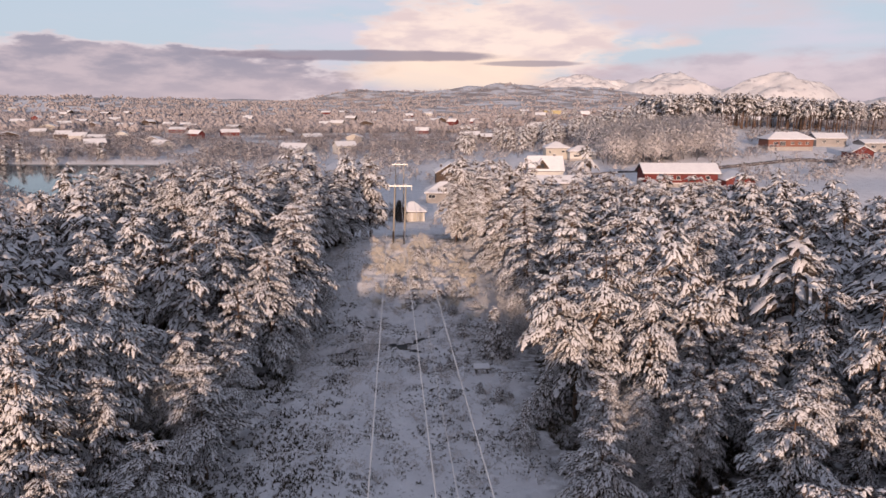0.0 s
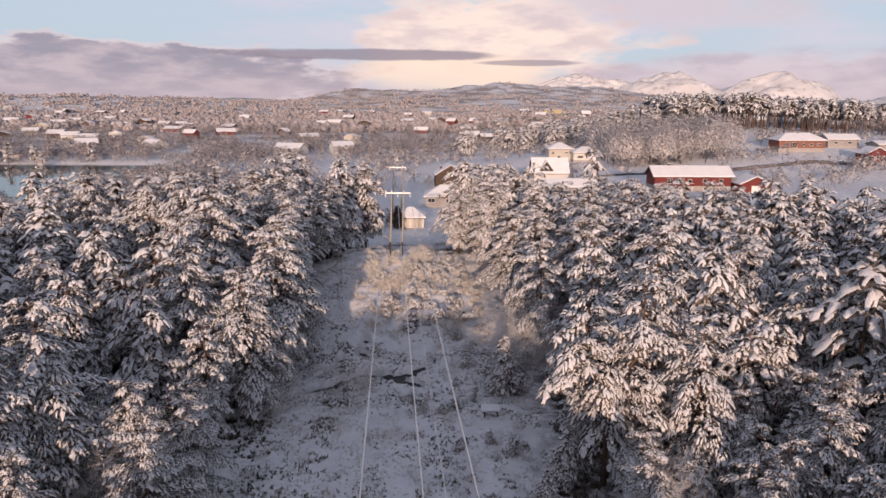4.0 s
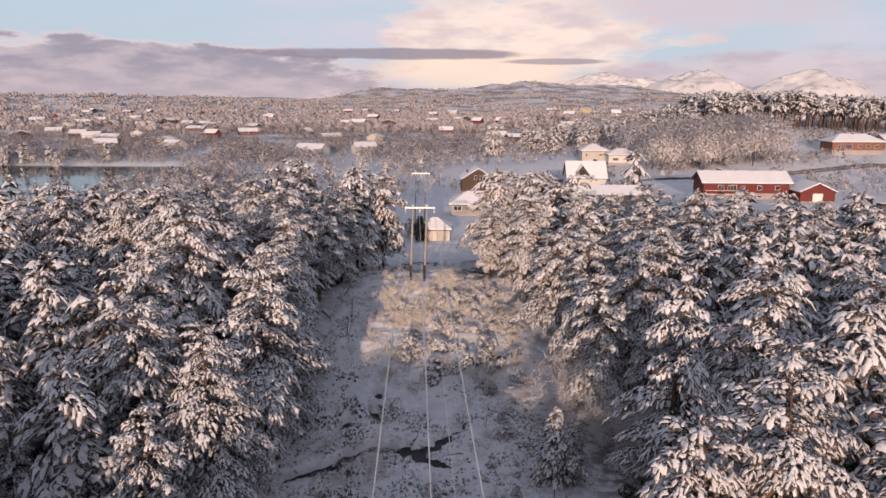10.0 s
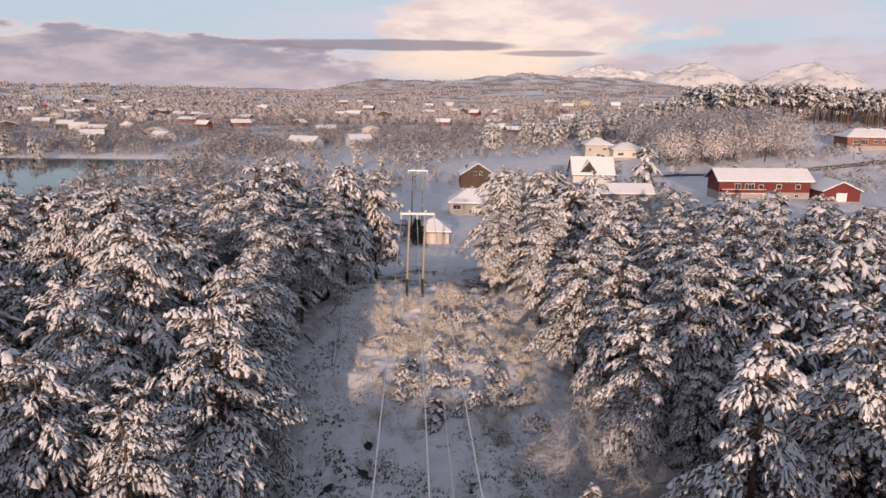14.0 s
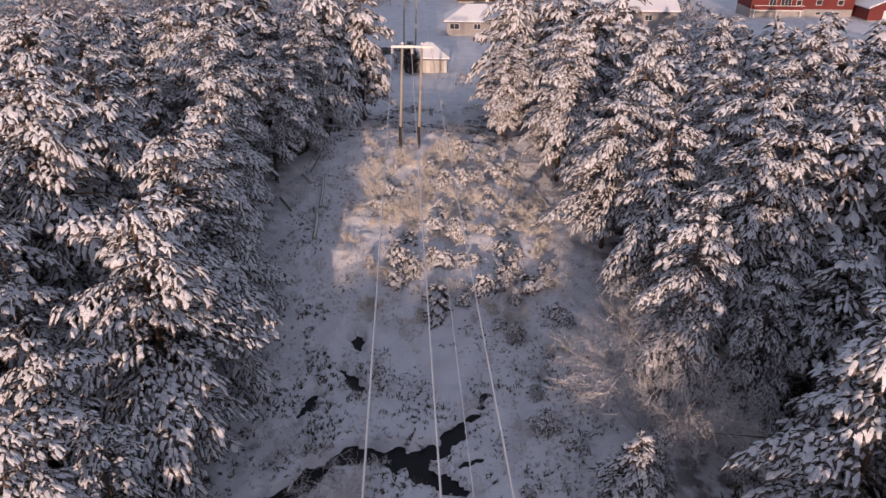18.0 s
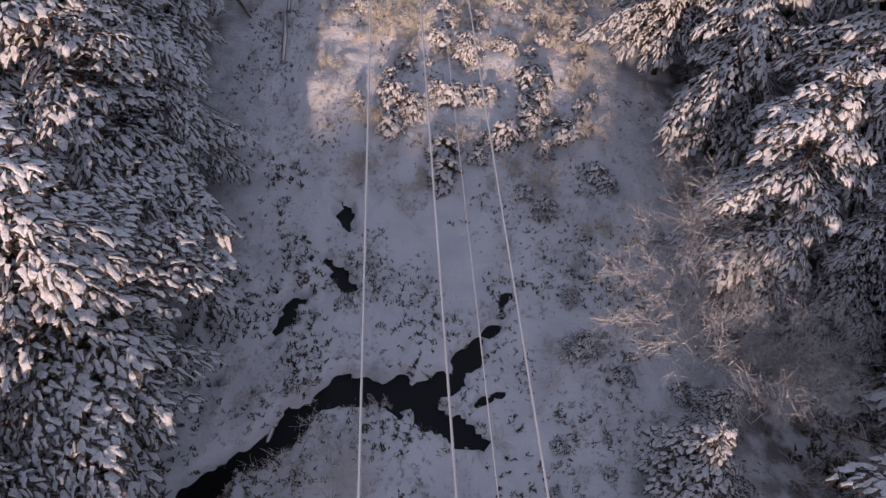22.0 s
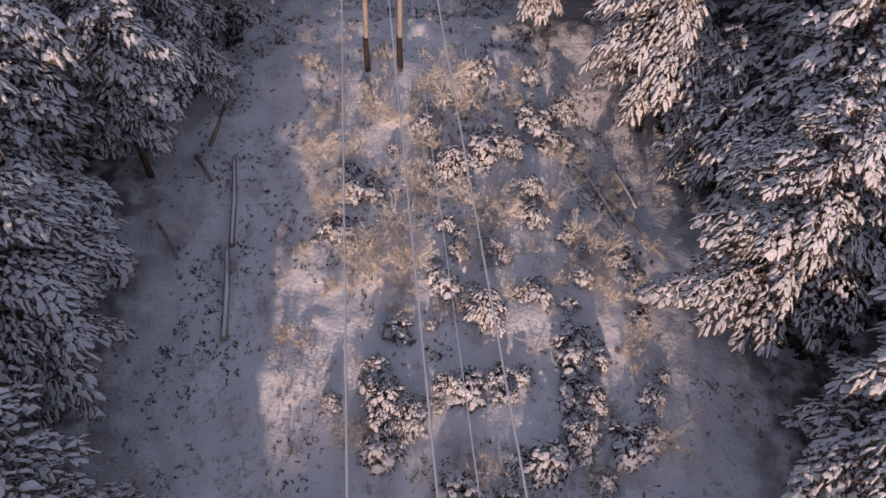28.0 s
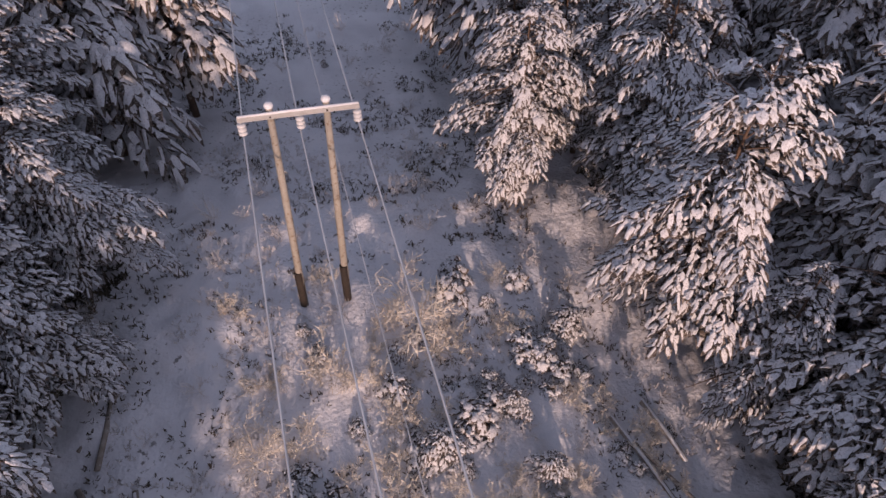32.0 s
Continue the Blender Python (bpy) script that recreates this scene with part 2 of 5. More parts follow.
def ground_material():
    """Snow with trodden and bare flecks nearby; snow, scrub and bare heath mixed on the far slopes."""
    m, t, p = material("snowy_ground")
    geo = t.nodes.new("ShaderNodeNewGeometry")
    sp = t.nodes.new("ShaderNodeSeparateXYZ")
    t.links.new(geo.outputs["Position"], sp.inputs[0])

    def nz(scale, detail=5):
        n = t.nodes.new("ShaderNodeTexNoise")
        n.inputs["Scale"].default_value, n.inputs["Detail"].default_value = scale, detail
        t.links.new(geo.outputs["Position"], n.inputs["Vector"])
        return n.outputs[0]

    def ramp(v, lo, hi):
        n = t.nodes.new("ShaderNodeMapRange")
        n.interpolation_type = "SMOOTHSTEP"
        n.inputs[1].default_value, n.inputs[2].default_value = lo, hi
        t.links.new(v, n.inputs[0])
        return n.outputs[0]

    def mixc(f, a, b):
        n = t.nodes.new("ShaderNodeMix")
        n.data_type = "RGBA"
        for i, v in ((0, f), (6, a), (7, b)):
            if isinstance(v, bpy.types.NodeSocket):
                t.links.new(v, n.inputs[i])
            else:
                n.inputs[i].default_value = v
        return n.outputs[2]

    def mul(a, b):
        n = t.nodes.new("ShaderNodeMath")
        n.operation = "MULTIPLY"
        t.links.new(a, n.inputs[0])
        if isinstance(b, bpy.types.NodeSocket):
            t.links.new(b, n.inputs[1])
        else:
            n.inputs[1].default_value = b
        return n.outputs[0]

    col = mixc(ramp(nz(0.35), 0.35, 0.7), (0.80, 0.80, 0.83, 1), (0.70, 0.70, 0.73, 1))
    flecks = mul(ramp(nz(3.2, 6), 0.60, 0.68), ramp(nz(0.22, 3), 0.42, 0.62))
    col = mixc(mul(flecks, 0.8), col, (0.10, 0.08, 0.065, 1))
    # litter, bare heath and painted shade under trees on both sides of the clearing
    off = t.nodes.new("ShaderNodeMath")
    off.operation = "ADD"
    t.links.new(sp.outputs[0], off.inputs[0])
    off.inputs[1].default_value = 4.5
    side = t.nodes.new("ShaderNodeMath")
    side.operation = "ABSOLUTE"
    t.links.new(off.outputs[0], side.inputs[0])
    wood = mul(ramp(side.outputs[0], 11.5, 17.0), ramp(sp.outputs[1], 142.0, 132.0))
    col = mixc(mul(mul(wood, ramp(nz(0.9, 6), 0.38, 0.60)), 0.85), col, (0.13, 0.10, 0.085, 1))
    far = ramp(sp.outputs[1], 330.0, 700.0)
    scrub = mul(far, ramp(nz(0.012, 8), 0.44, 0.56))
    col = mixc(mul(scrub, 0.85), col, (0.33, 0.29, 0.28, 1))
    # bare heath on far slopes, mixed in weakly to pale it like haze
    heath = mul(ramp(sp.outputs[1], 1500.0, 2100.0), ramp(nz(0.006, 9), 0.42, 0.60))
    col = mixc(mul(heath, 0.5), col, (0.30, 0.25, 0.235, 1))
    t.links.new(col, p.inputs["Base Color"])
    p.inputs["Roughness"].default_value = 0.85
    p.inputs["Specular IOR Level"].default_value = 0.2
    b_ = t.nodes.new("ShaderNodeBump")
    b_.inputs["Strength"].default_value, b_.inputs["Distance"].default_value = 0.8, 0.09
    t.links.new(nz(5.0, 5), b_.inputs["Height"]), t.links.new(b_.outputs[0], p.inputs["Normal"])
    return m


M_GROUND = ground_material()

# ---- small tools ----


def vnoise(x, y, seed=0):
    """Smooth value noise, -1 to 1, on arrays."""
    xi, yi = np.floor(x).astype(np.int64), np.floor(y).astype(np.int64)
    fx, fy = x - xi, y - yi
    fx, fy = fx * fx * (3 - 2 * fx), fy * fy * (3 - 2 * fy)

    def h(a, b):
        n = (a * 374761393 + b * 668265263 + seed * 69069) & 0x7FFFFFFF
        n = ((n ^ (n >> 13)) * 1274126177) & 0x7FFFFFFF
        return ((n ^ (n >> 16)) & 0xFFFF) / 32767.5 - 1

    a = h(xi, yi) * (1 - fx) + h(xi + 1, yi) * fx
    b = h(xi, yi + 1) * (1 - fx) + h(xi + 1, yi + 1) * fx
    return a * (1 - fy) + b * fy


def fbm(x, y, octaves=4, seed=0):
    s, amp = 0, 1.0
    for k in range(octaves):
        s = s + amp * vnoise(x * 2 ** k, y * 2 ** k, seed + k)
        amp *= 0.5
    return s


def smooth(v, lo, hi):
    t = np.clip((v - lo) / (hi - lo), 0, 1)
    return t * t * (3 - 2 * t)


def mesh(name, verts, faces, mat, flat=True):
    me = bpy.data.meshes.new(name)
    me.from_pydata([tuple(v) for v in verts], [], [tuple(f) for f in faces])
    me.materials.append(mat)
    if not flat:
        me.polygons.foreach_set("use_smooth", [True] * len(me.polygons))
    me.update()
    return me


def quads(name, verts, quads_, mat, shade=True):
    """A mesh from arrays of corners and four-sided faces."""
    verts, quads_ = np.asarray(verts, np.float32), np.asarray(quads_, np.int32)
    me = bpy.data.meshes.new(name)
    me.vertices.add(len(verts))
    me.vertices.foreach_set("co", verts.ravel())
    me.loops.add(quads_.size)
    me.loops.foreach_set("vertex_index", quads_.ravel())
    me.polygons.add(len(quads_))
    me.polygons.foreach_set("loop_start", np.arange(0, quads_.size, 4, dtype=np.int32))
    me.polygons.foreach_set("use_smooth", np.full(len(quads_), shade))
    me.materials.append(mat)
    me.update(calc_edges=True)
    me.validate()
    return me


def child(name, data, parent, label=""):
    ob = new(name, data)
    ob.parent = parent
    if label:
        ob["label"] = label
    return ob


def part(name, bm, mat, parent, label="", m=None):
    me = bpy.data.meshes.new(name)
    bm.to_mesh(me)
    bm.free()
    me.materials.append(mat)
    ob = child(name, me, parent, label)
    if m is not None:
        ob.matrix_local = m
    return ob


def box(bm, x0, x1, y0, y1, z0, z1):
    v = [bm.verts.new(p) for p in ((x0, y0, z0), (x1, y0, z0), (x1, y1, z0), (x0, y1, z0), (x0, y0, z1), (x1, y0, z1), (x1, y1, z1), (x0, y1, z1))]
    for f in ((3, 2, 1, 0), (4, 5, 6, 7), (0, 1, 5, 4), (1, 2, 6, 5), (2, 3, 7, 6), (3, 0, 4, 7)):
        bm.faces.new([v[i] for i in f])
    return v


def boxed(*b):
    bm = bmesh.new()
    box(bm, *b)
    return bm


def tube(bm, points, radii, sides=6, caps=True):
    """A tapered tube along points."""
    rings = []
    for i, p in enumerate(points):
        p = Vector(p)
        d = (Vector(points[min(i + 1, len(points) - 1)]) - Vector(points[max(i - 1, 0)])).normalized()
        a = d.orthogonal().normalized() if abs(d.z) > 0.9 else d.cross(Vector((0, 0, 1))).normalized()
        b = d.cross(a)
        rings.append([bm.verts.new(p + float(radii[i]) * (math.cos(k * math.tau / sides) * a + math.sin(k * math.tau / sides) * b)) for k in range(sides)])
    for r, s in zip(rings, rings[1:]):
        for k in range(sides):
            f = bm.faces.new((r[k], r[(k + 1) % sides], s[(k + 1) % sides], s[k]))
            f.smooth = True
    if caps:
        bm.faces.new(rings[0][::-1])
        bm.faces.new(rings[-1])
    return rings


# ---- ground ----
LEVEL_Y = (-400, 0, 30, 56, 64, 78, 84, 90, 100, 109, 115, 126, 140, 165, 205, 262, 340, 420, 700, 1200, 2000, 3000, 5000)
LEVEL_Z = (3, 1.5, 0.9, 0.6, -0.65, -0.7, 0.1, 1.3, 2.5, 3.9, 3.7, 1.0, -0.6, -1.6, -2.4, -3.8, -5.0, -6.0, -7.0, -4.0, 1.0, 6.0, 10.0)
LAKE_Z = -7.4
# the brook's course: x, y, half width
BROOKS = (
    ((-15.6, 62.6, 0.5), (-14.2, 64.0, 0.75), (-12.7, 65.6, 0.8), (-11.2, 66.2, 0.9), (-10.3, 67.6, 0.7), (-9.3, 68.8, 0.65), (-8.0, 69.5, 0.75), (-6.2, 69.4, 0.75), (-4.6, 69.0, 1.0), (-3.9, 68.0, 0.75), (-3.0, 67.4, 0.5), (-1.9, 66.8, 0.45)),
    ((-4.0, 69.3, 0.5), (-2.6, 70.2, 0.45), (-2.2, 71.2, 0.7), (-1.7, 72.2, 0.35), (-0.5, 73.8, 0.12), (0.0, 75.0, 0.3)),
    ((-1.9, 68.6, 0.1), (-0.7, 69.2, 0.22)),
    ((-10.0, 82.2, 0.2), (-9.1, 81.7, 0.3), (-9.3, 80.6, 0.4), (-9.0, 79.4, 0.3)),
    ((-9.7, 77.2, 0.15), (-8.9, 76.2, 0.35), (-8.5, 75.5, 0.25)),
    ((-12.0, 72.6, 0.25), (-11.0, 74.2, 0.5), (-10.3, 74.9, 0.15)),
)
PUDDLES = ((-12.5, 71.8, 0.5), (-11.2, 74.0, 0.55), (-11.8, 73.0, 0.2), (-9.4, 76.4, 0.35), (-9.2, 80.8, 0.5), (-9.7, 81.8, 0.3), (-8.9, 82.6, 0.25), (-13.4, 68.0, 0.2), (-8.8, 76.0, 0.3), (-14.4, 69.4, 0.25))
BROOK_Z = -1.0


def level(x, y):
    """Height of the land before its small bumps."""
    x, y = np.asarray(x, float), np.asarray(y, float)
    z = np.interp(y, LEVEL_Y, LEVEL_Z)
    # land climbs to one side past the wood
    z = z + 5.0 * smooth(x, 20, 75) * smooth(y, 130, 200) * (1 - smooth(y, 700, 1500))
    z = z + 9.0 * smooth(x, 60, 150) * smooth(y, 230, 330) * (1 - smooth(y, 900, 1600))
    z = z + 3.0 * np.exp(-((x - 60) / 60) ** 2 - ((y - 350) / 45) ** 2)
    z = z + 6.0 * np.exp(-((x - 165) / 90) ** 2 - ((y - 440) / 60) ** 2)
    z = z + 4.0 * smooth(-x, 4, 30) * np.exp(-((y - 60) / 60) ** 2) * 0.3
    # the knoll under the pole falls away towards the wood
    z = z - 1.5 * smooth(x, -2, 6) * np.exp(-((y - 106) / 9) ** 2)
    # lake basin
    lake = np.exp(-(((x + 205) / 95) ** 4) - ((y - 302) / 84) ** 4)
    z = z - 4.5 * smooth(lake, 0.15, 0.6) * smooth(-x, 118, 136)
    # far ridges
    far = smooth(y, 1300, 2600)
    z = z + far * (13 * fbm(x / 620, y / 620, 4, 11) + 26 * np.exp(-((x - 250) / 900) ** 2))
    z = z + smooth(y, 500, 1400) * 5 * fbm(x / 160, y / 160, 3, 21)
    hill = 50 * np.exp(-((x + 355) / 190) ** 2 - ((y - 3300) / 320) ** 2) + 50 * np.exp(-((x - 230) / 420) ** 2 - ((y - 3300) / 420) ** 2) + 40 * np.exp(-((x - 760) / 420) ** 2 - ((y - 3400) / 350) ** 2)
    z = z + hill * (1 + 0.18 * fbm(x / 130, y / 130, 4, 31))
    z = z + 36 * np.exp(-((x + 1150) / 420) ** 2 - ((y - 1900) / 350) ** 2) * (1 + 0.15 * fbm(x / 110, y / 110, 3, 32))
    return z


def brook_depth(x, y):
    """1 in the bed of the brook and its pools, 0 on the banks."""
    d = np.full(np.shape(x), 9.0)
    wob = 0.42 * fbm(x / 0.9, y / 0.9, 4, 51)
    for line in BROOKS:
        for (ax, ay, wa), (bx, by, wb) in zip(line, line[1:]):
            ux, uy = bx - ax, by - ay
            t = np.clip(((x - ax) * ux + (y - ay) * uy) / (ux * ux + uy * uy), 0, 1)
            d = np.minimum(d, np.hypot(x - ax - t * ux, y - ay - t * uy) - wa - (wb - wa) * t)
    for px_, py_, w in PUDDLES:
        d = np.minimum(d, np.hypot((x - px_) * 0.8, (y - py_) * 1.2) - w)
    return 1 - smooth(d + wob + 0.1, -0.25, 0.2)


def land(x, y):
    x, y = np.asarray(x, float), np.asarray(y, float)
    z = level(x, y)
    near = (1 - smooth(np.abs(x + 3), 40, 90)) * (1 - smooth(y, 140, 200))
    z = z + near * (0.22 * fbm(x / 3.1, y / 3.1, 3, 41) + 0.10 * fbm(x / 0.8, y / 0.8, 2, 45))
    flat = (1 - smooth(np.abs(y - 70), 8, 14)) * (1 - smooth(np.abs(x + 6), 12, 18))
    z = np.where(flat > 0.5, np.maximum(z, BROOK_Z + 0.1), z)
    z = z - 1.25 * brook_depth(x, y) * (flat > 0)
    return z


def land_at(x, y):
    return float(land(np.array([float(x)]), np.array([float(y)]))[0])


def spread(lo, hi, step, far_lo, far_hi, grow):
    c = list(np.arange(lo, hi + step / 2, step))
    s, v = step, hi
    while v < far_hi:
        s *= grow
        v += s
        c.append(v)
    s, v = step, lo
    while v > far_lo:
        s *= grow
        v -= s
        c.insert(0, v)
    return np.array(c)


gx = spread(-21, 13, 0.24, -3200, 3200, 1.10)
gy = spread(32, 122, 0.24, -600, 4300, 1.035)
GX, GY = np.meshgrid(gx, gy)
GZ = land(GX, GY)
nx, ny = len(gx), len(gy)
idx = np.arange(nx * ny).reshape(ny, nx)
gq = np.stack([idx[:-1, :-1], idx[:-1, 1:], idx[1:, 1:], idx[1:, :-1]], -1).reshape(-1, 4)
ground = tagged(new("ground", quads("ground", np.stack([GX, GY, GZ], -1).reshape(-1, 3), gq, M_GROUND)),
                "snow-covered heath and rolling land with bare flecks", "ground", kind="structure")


def sheet(name, x0, x1, y0, y1, z, n, mat, label, category):
    xs, ys = np.linspace(x0, x1, n), np.linspace(y0, y1, n)
    X, Y = np.meshgrid(xs, ys)
    i = np.arange(n * n).reshape(n, n)
    q = np.stack([i[:-1, :-1], i[:-1, 1:], i[1:, 1:], i[1:, :-1]], -1).reshape(-1, 4)
    return tagged(new(name, quads(name, np.stack([X, Y, np.full_like(X, z)], -1).reshape(-1, 3), q, mat)), label, category, kind="structure")


sheet("water", -17.5, 2.0, 60.5, 83.0, BROOK_Z, 12, M_BROOK, "dark open water of a brook in the snow", "brook")
sheet("water", -420, -112, 190, 402, LAKE_Z, 12, M_LAKE, "still blue-green lake with snowy shores", "lake")


# distant mountains, snow white
def mountain(name, cx, cy, w, d, h, seed, skew=0.0):
    n = 70
    u = np.linspace(-1, 1, n)
    U, V = np.meshgrid(u, u)
    r = np.sqrt(U ** 2 + V ** 2)
    body = 1 - (1 - np.clip(1 - r ** 1.25, 0, None)) ** 1.5
    rid = 1 - np.abs(fbm(U * 2.2 + seed, V * 2.2, 4, seed))
    Z = h * body * (0.78 + 0.22 * rid) + h * 0.02 * fbm(U * 9, V * 9, 3, seed + 5) * body
    i = np.arange(n * n).reshape(n, n)
    q = np.stack([i[:-1, :-1], i[:-1, 1:], i[1:, 1:], i[1:, :-1]], -1).reshape(-1, 4)
    X = cx + U * w + skew * w * Z / h
    P = np.stack([X, cy + V * d, Z - 25], -1).reshape(-1, 3)
    return tagged(new(name, quads(name, P, q, M_PEAK)), "far snow-covered mountain in low sun", "mountain", kind="structure")


M_PEAK = surface("mountain_snow", (0.70, 0.70, 0.72), (0.62, 0.61, 0.62), 0.012, 0.9, 0.4, 0.03, c=(0.42, 0.41, 0.44), dist=6, big=0.003)
mountain("mountain", 1240, 3850, 420, 330, 208, 3)
mountain("mountain", 1760, 3800, 440, 330, 206, 8, 0.12)
mountain("mountain", 760, 3950, 420, 250, 192, 13)
mountain("mountain", 930, 4000, 330, 250, 180, 17)
mountain("mountain", 2350, 3500, 400, 300, 90, 23)


# ---- trees ----
def fingers(rng, P0, D, L, W, droop, lift, laden):
    """Snow-laden twigs: a ridge of snow on top of each and a ragged skirt of needles beneath."""
    n = len(P0)
    Z = np.array([0, 0, 1.0])
    S = np.cross(D, Z)
    S /= np.linalg.norm(S, axis=1, keepdims=True) + 1e-9

    def centre(t):
        return P0 + D * (L * t)[:, None] + Z * ((lift * t - droop * t * t) * L)[:, None]

    prof, high = (0.85, 1.0, 0.55), (0.9, 1.2, 0.5)
    vs = []
    for k, t in enumerate((0.0, 0.55, 1.0)):
        c = centre(np.full(n, t))
        w = W * prof[k] * rng.uniform(0.5, 1.5, n)
        h = W * high[k] * rng.uniform(0.4, 1.35, n)
        for a, b in ((-1, -0.2), (0, 0.8), (1, -0.2)) if k < 2 else ((-1, -0.9), (0, -0.2), (1, -0.9)):
            j = rng.uniform(0.6, 1.4, n)
            vs.append(c + S * (w * (a + rng.uniform(-0.5, 0.5, n)) * j)[:, None] + Z * (h * b * j)[:, None])
    snow_v = np.stack(vs, 1)[laden]
    q = [(3 * r + c, 3 * r + c + 1, 3 * r + c + 4, 3 * r + c + 3) for r in range(2) for c in range(2)]
    snow_q = (np.arange(len(snow_v)) * 9)[:, None, None] + np.array(q)[None]
    vs = []
    for k in range(3):
        t = (-0.08, 0.5, 1.25)[k]
        c = centre(np.full(n, t)) - Z * (W * 0.35)[:, None]
        w = W * (1.4, 1.1, 0.15)[k] * rng.uniform(0.6, 1.4, n)
        w2 = W * (1.0, 1.7, 0.15)[k] * rng.uniform(0.6, 1.4, n)
        vs.append(c + S * w[:, None] + Z * (W * rng.uniform(-0.7, 0.1, n))[:, None])
        vs.append(c - S * w2[:, None] + Z * (W * rng.uniform(-0.7, 0.1, n))[:, None])
    nd_v = np.stack(vs, 1)
    n = len(nd_v)
    q2 = [(2 * r, 2 * r + 1, 2 * r + 3, 2 * r + 2) for r in range(2)]
    nd_q = (np.arange(n) * 6)[:, None, None] + np.array(q2)[None]
    return snow_v.reshape(-1, 3), snow_q.reshape(-1, 4), nd_v.reshape(-1, 3), nd_q.reshape(-1, 4)


def pine_parts(seed, H, R, whorls, arms, step, tip, low=0.18, peak=0.85, forks=1, bare=0.05, plump=1.0):
    """Trunk, limbs, needles and snow of one pine: whorls of arched boughs, each a flat spray of side shoots
    set every step metres along it, with snow lying on every shoot."""
    rng = np.random.default_rng(seed)
    tb, bm = bmesh.new(), bmesh.new()
    P, D, L, W, dr, li, S = [], [], [], [], [], [], []
    split = H * (0.42 if forks > 1 else 0.0)

    def shoot(p, ang, slope, size, fat, laden=True):
        S.append(laden)
        P.append(p + rng.normal(0, 0.10 * tip, 3))
        D.append((math.cos(ang), math.sin(ang), 0))
        L.append(tip * size * rng.uniform(0.5, 1.1)), W.append(tip * 0.25 * size ** 0.5 * fat * rng.uniform(0.55, 1.4))
        li.append(slope + rng.uniform(-0.06, 0.22)), dr.append(rng.uniform(0.05, 0.65))

    for f in range(forks):
        fa = f * math.tau / forks + rng.uniform(0, 1)
        off = (0.0 if forks == 1 else R * 0.42) * np.array([math.cos(fa), math.sin(fa), 0])
        top = H * (1.0 if f == 0 else rng.uniform(0.78, 0.95))
        lean = rng.uniform(-0.02, 0.02, 2) * H

        def stem(z):
            k = max(0.0, (z - split) / (top - split))
            b = min(1.0, k * 2.2)
            return np.array([off[0] * b + lean[0] * k * k, off[1] * b + lean[1] * k * k, z])

        z_lo = -0.4 if f == 0 else split - 0.3
        zs = np.linspace(z_lo, top * 0.985, 7)
        r0 = H * 0.0155 * (1 - max(0, z_lo) / H)
        tube(tb, [stem(z) for z in zs], list(np.linspace(r0, 0.025, 7)), 7)
        lo = low if f == 0 else max(low, 0.40)
        phase, turn = rng.uniform(0, 6.28, 2)
        count = whorls if forks == 1 else int(whorls * 0.72)
        for w in range(count):
            u = lo + (0.975 - lo) * ((w + rng.uniform(0.3, 0.7)) / count) ** 0.92
            prof = min(1.0, (1 - u) / 0.72) ** peak * min(1.0, 0.50 + (u - lo) * 2.4)
            na = max(3, int(round(arms * (0.55 + 0.45 * prof) * rng.uniform(0.8, 1.2))))
            turn += 1.9
            for k in range(na):
                a = turn + k * math.tau / na + rng.uniform(-0.4, 0.4)
                lobe_ = 1 + 0.26 * math.sin(2 * a + phase + 5 * u) + 0.22 * math.sin(3 * a - 7 * u)
                bl = (R if forks == 1 else R * 0.68) * prof * lobe_ * rng.uniform(0.62, 1.2) + 0.35 * tip
                o = stem(top * u + rng.uniform(-0.028, 0.028) * H)
                rise, fall = 0.05 + 0.75 * u ** 2.2 + rng.uniform(-0.12, 0.12), 0.50 + rng.uniform(-0.10, 0.22)
                bend = rng.uniform(-0.12, 0.12)

                def at(t):
                    g = a + bend * t
                    return np.array([o[0] + math.cos(g) * bl * t, o[1] + math.sin(g) * bl * t, o[2] + bl * (rise * t - fall * t * t)])

                tube(bm, [at(0), at(0.5), at(0.95)], [0.010 * bl + 0.018, 0.007 * bl + 0.010, 0.008], 3, False)
                if rng.random() < bare * (1.6 - u):
                    continue
                fat = plump * rng.uniform(0.75, 1.25)
                t, side, reach = min(0.30, 0.55 / max(bl, 0.3)) * rng.uniform(0.6, 1.4), 1 if rng.random() < 0.5 else -1, rng.uniform(0.34, 0.50)
                while t < 1.0:
                    p, slope = at(t), rise - 2 * fall * t
                    q = min(1.5, reach * bl * (1.08 - t) * min(1.0, 0.45 + 2.0 * t)) + 0.25 * tip
                    ang = a + bend * t + side * rng.uniform(0.55, 0.95)
                    dx_, dy_ = math.cos(ang), math.sin(ang)
                    m, v = 1 if rng.random() < 0.5 else -1, rng.uniform(0.0, 0.5) * tip
                    while v < q:
                        c = p + np.array([dx_ * v, dy_ * v, v * (slope * 0.7 - 0.26) - 0.20 * v * v])
                        shoot(c, ang + m * rng.uniform(0.15, 1.1), slope * 0.7 - 0.22, 0.85, fat, rng.random() < 0.50 + 1.4 * t)
                        m, v = -m, v + step * rng.uniform(0.7, 1.3)
                    shoot(p + np.array([dx_ * q, dy_ * q, q * (slope * 0.7 - 0.26) - 0.20 * q * q]), ang - side * 0.15, slope * 0.8 - 0.25, 1.0, fat)
                    if rng.random() < 0.5:
                        shoot(p, a + bend * t - side * 0.2, slope, 0.8, fat, rng.random() < 0.45 + t)
                    side, t = -side, t + step * rng.uniform(0.7, 1.25) / max(bl, 0.3) * 0.62
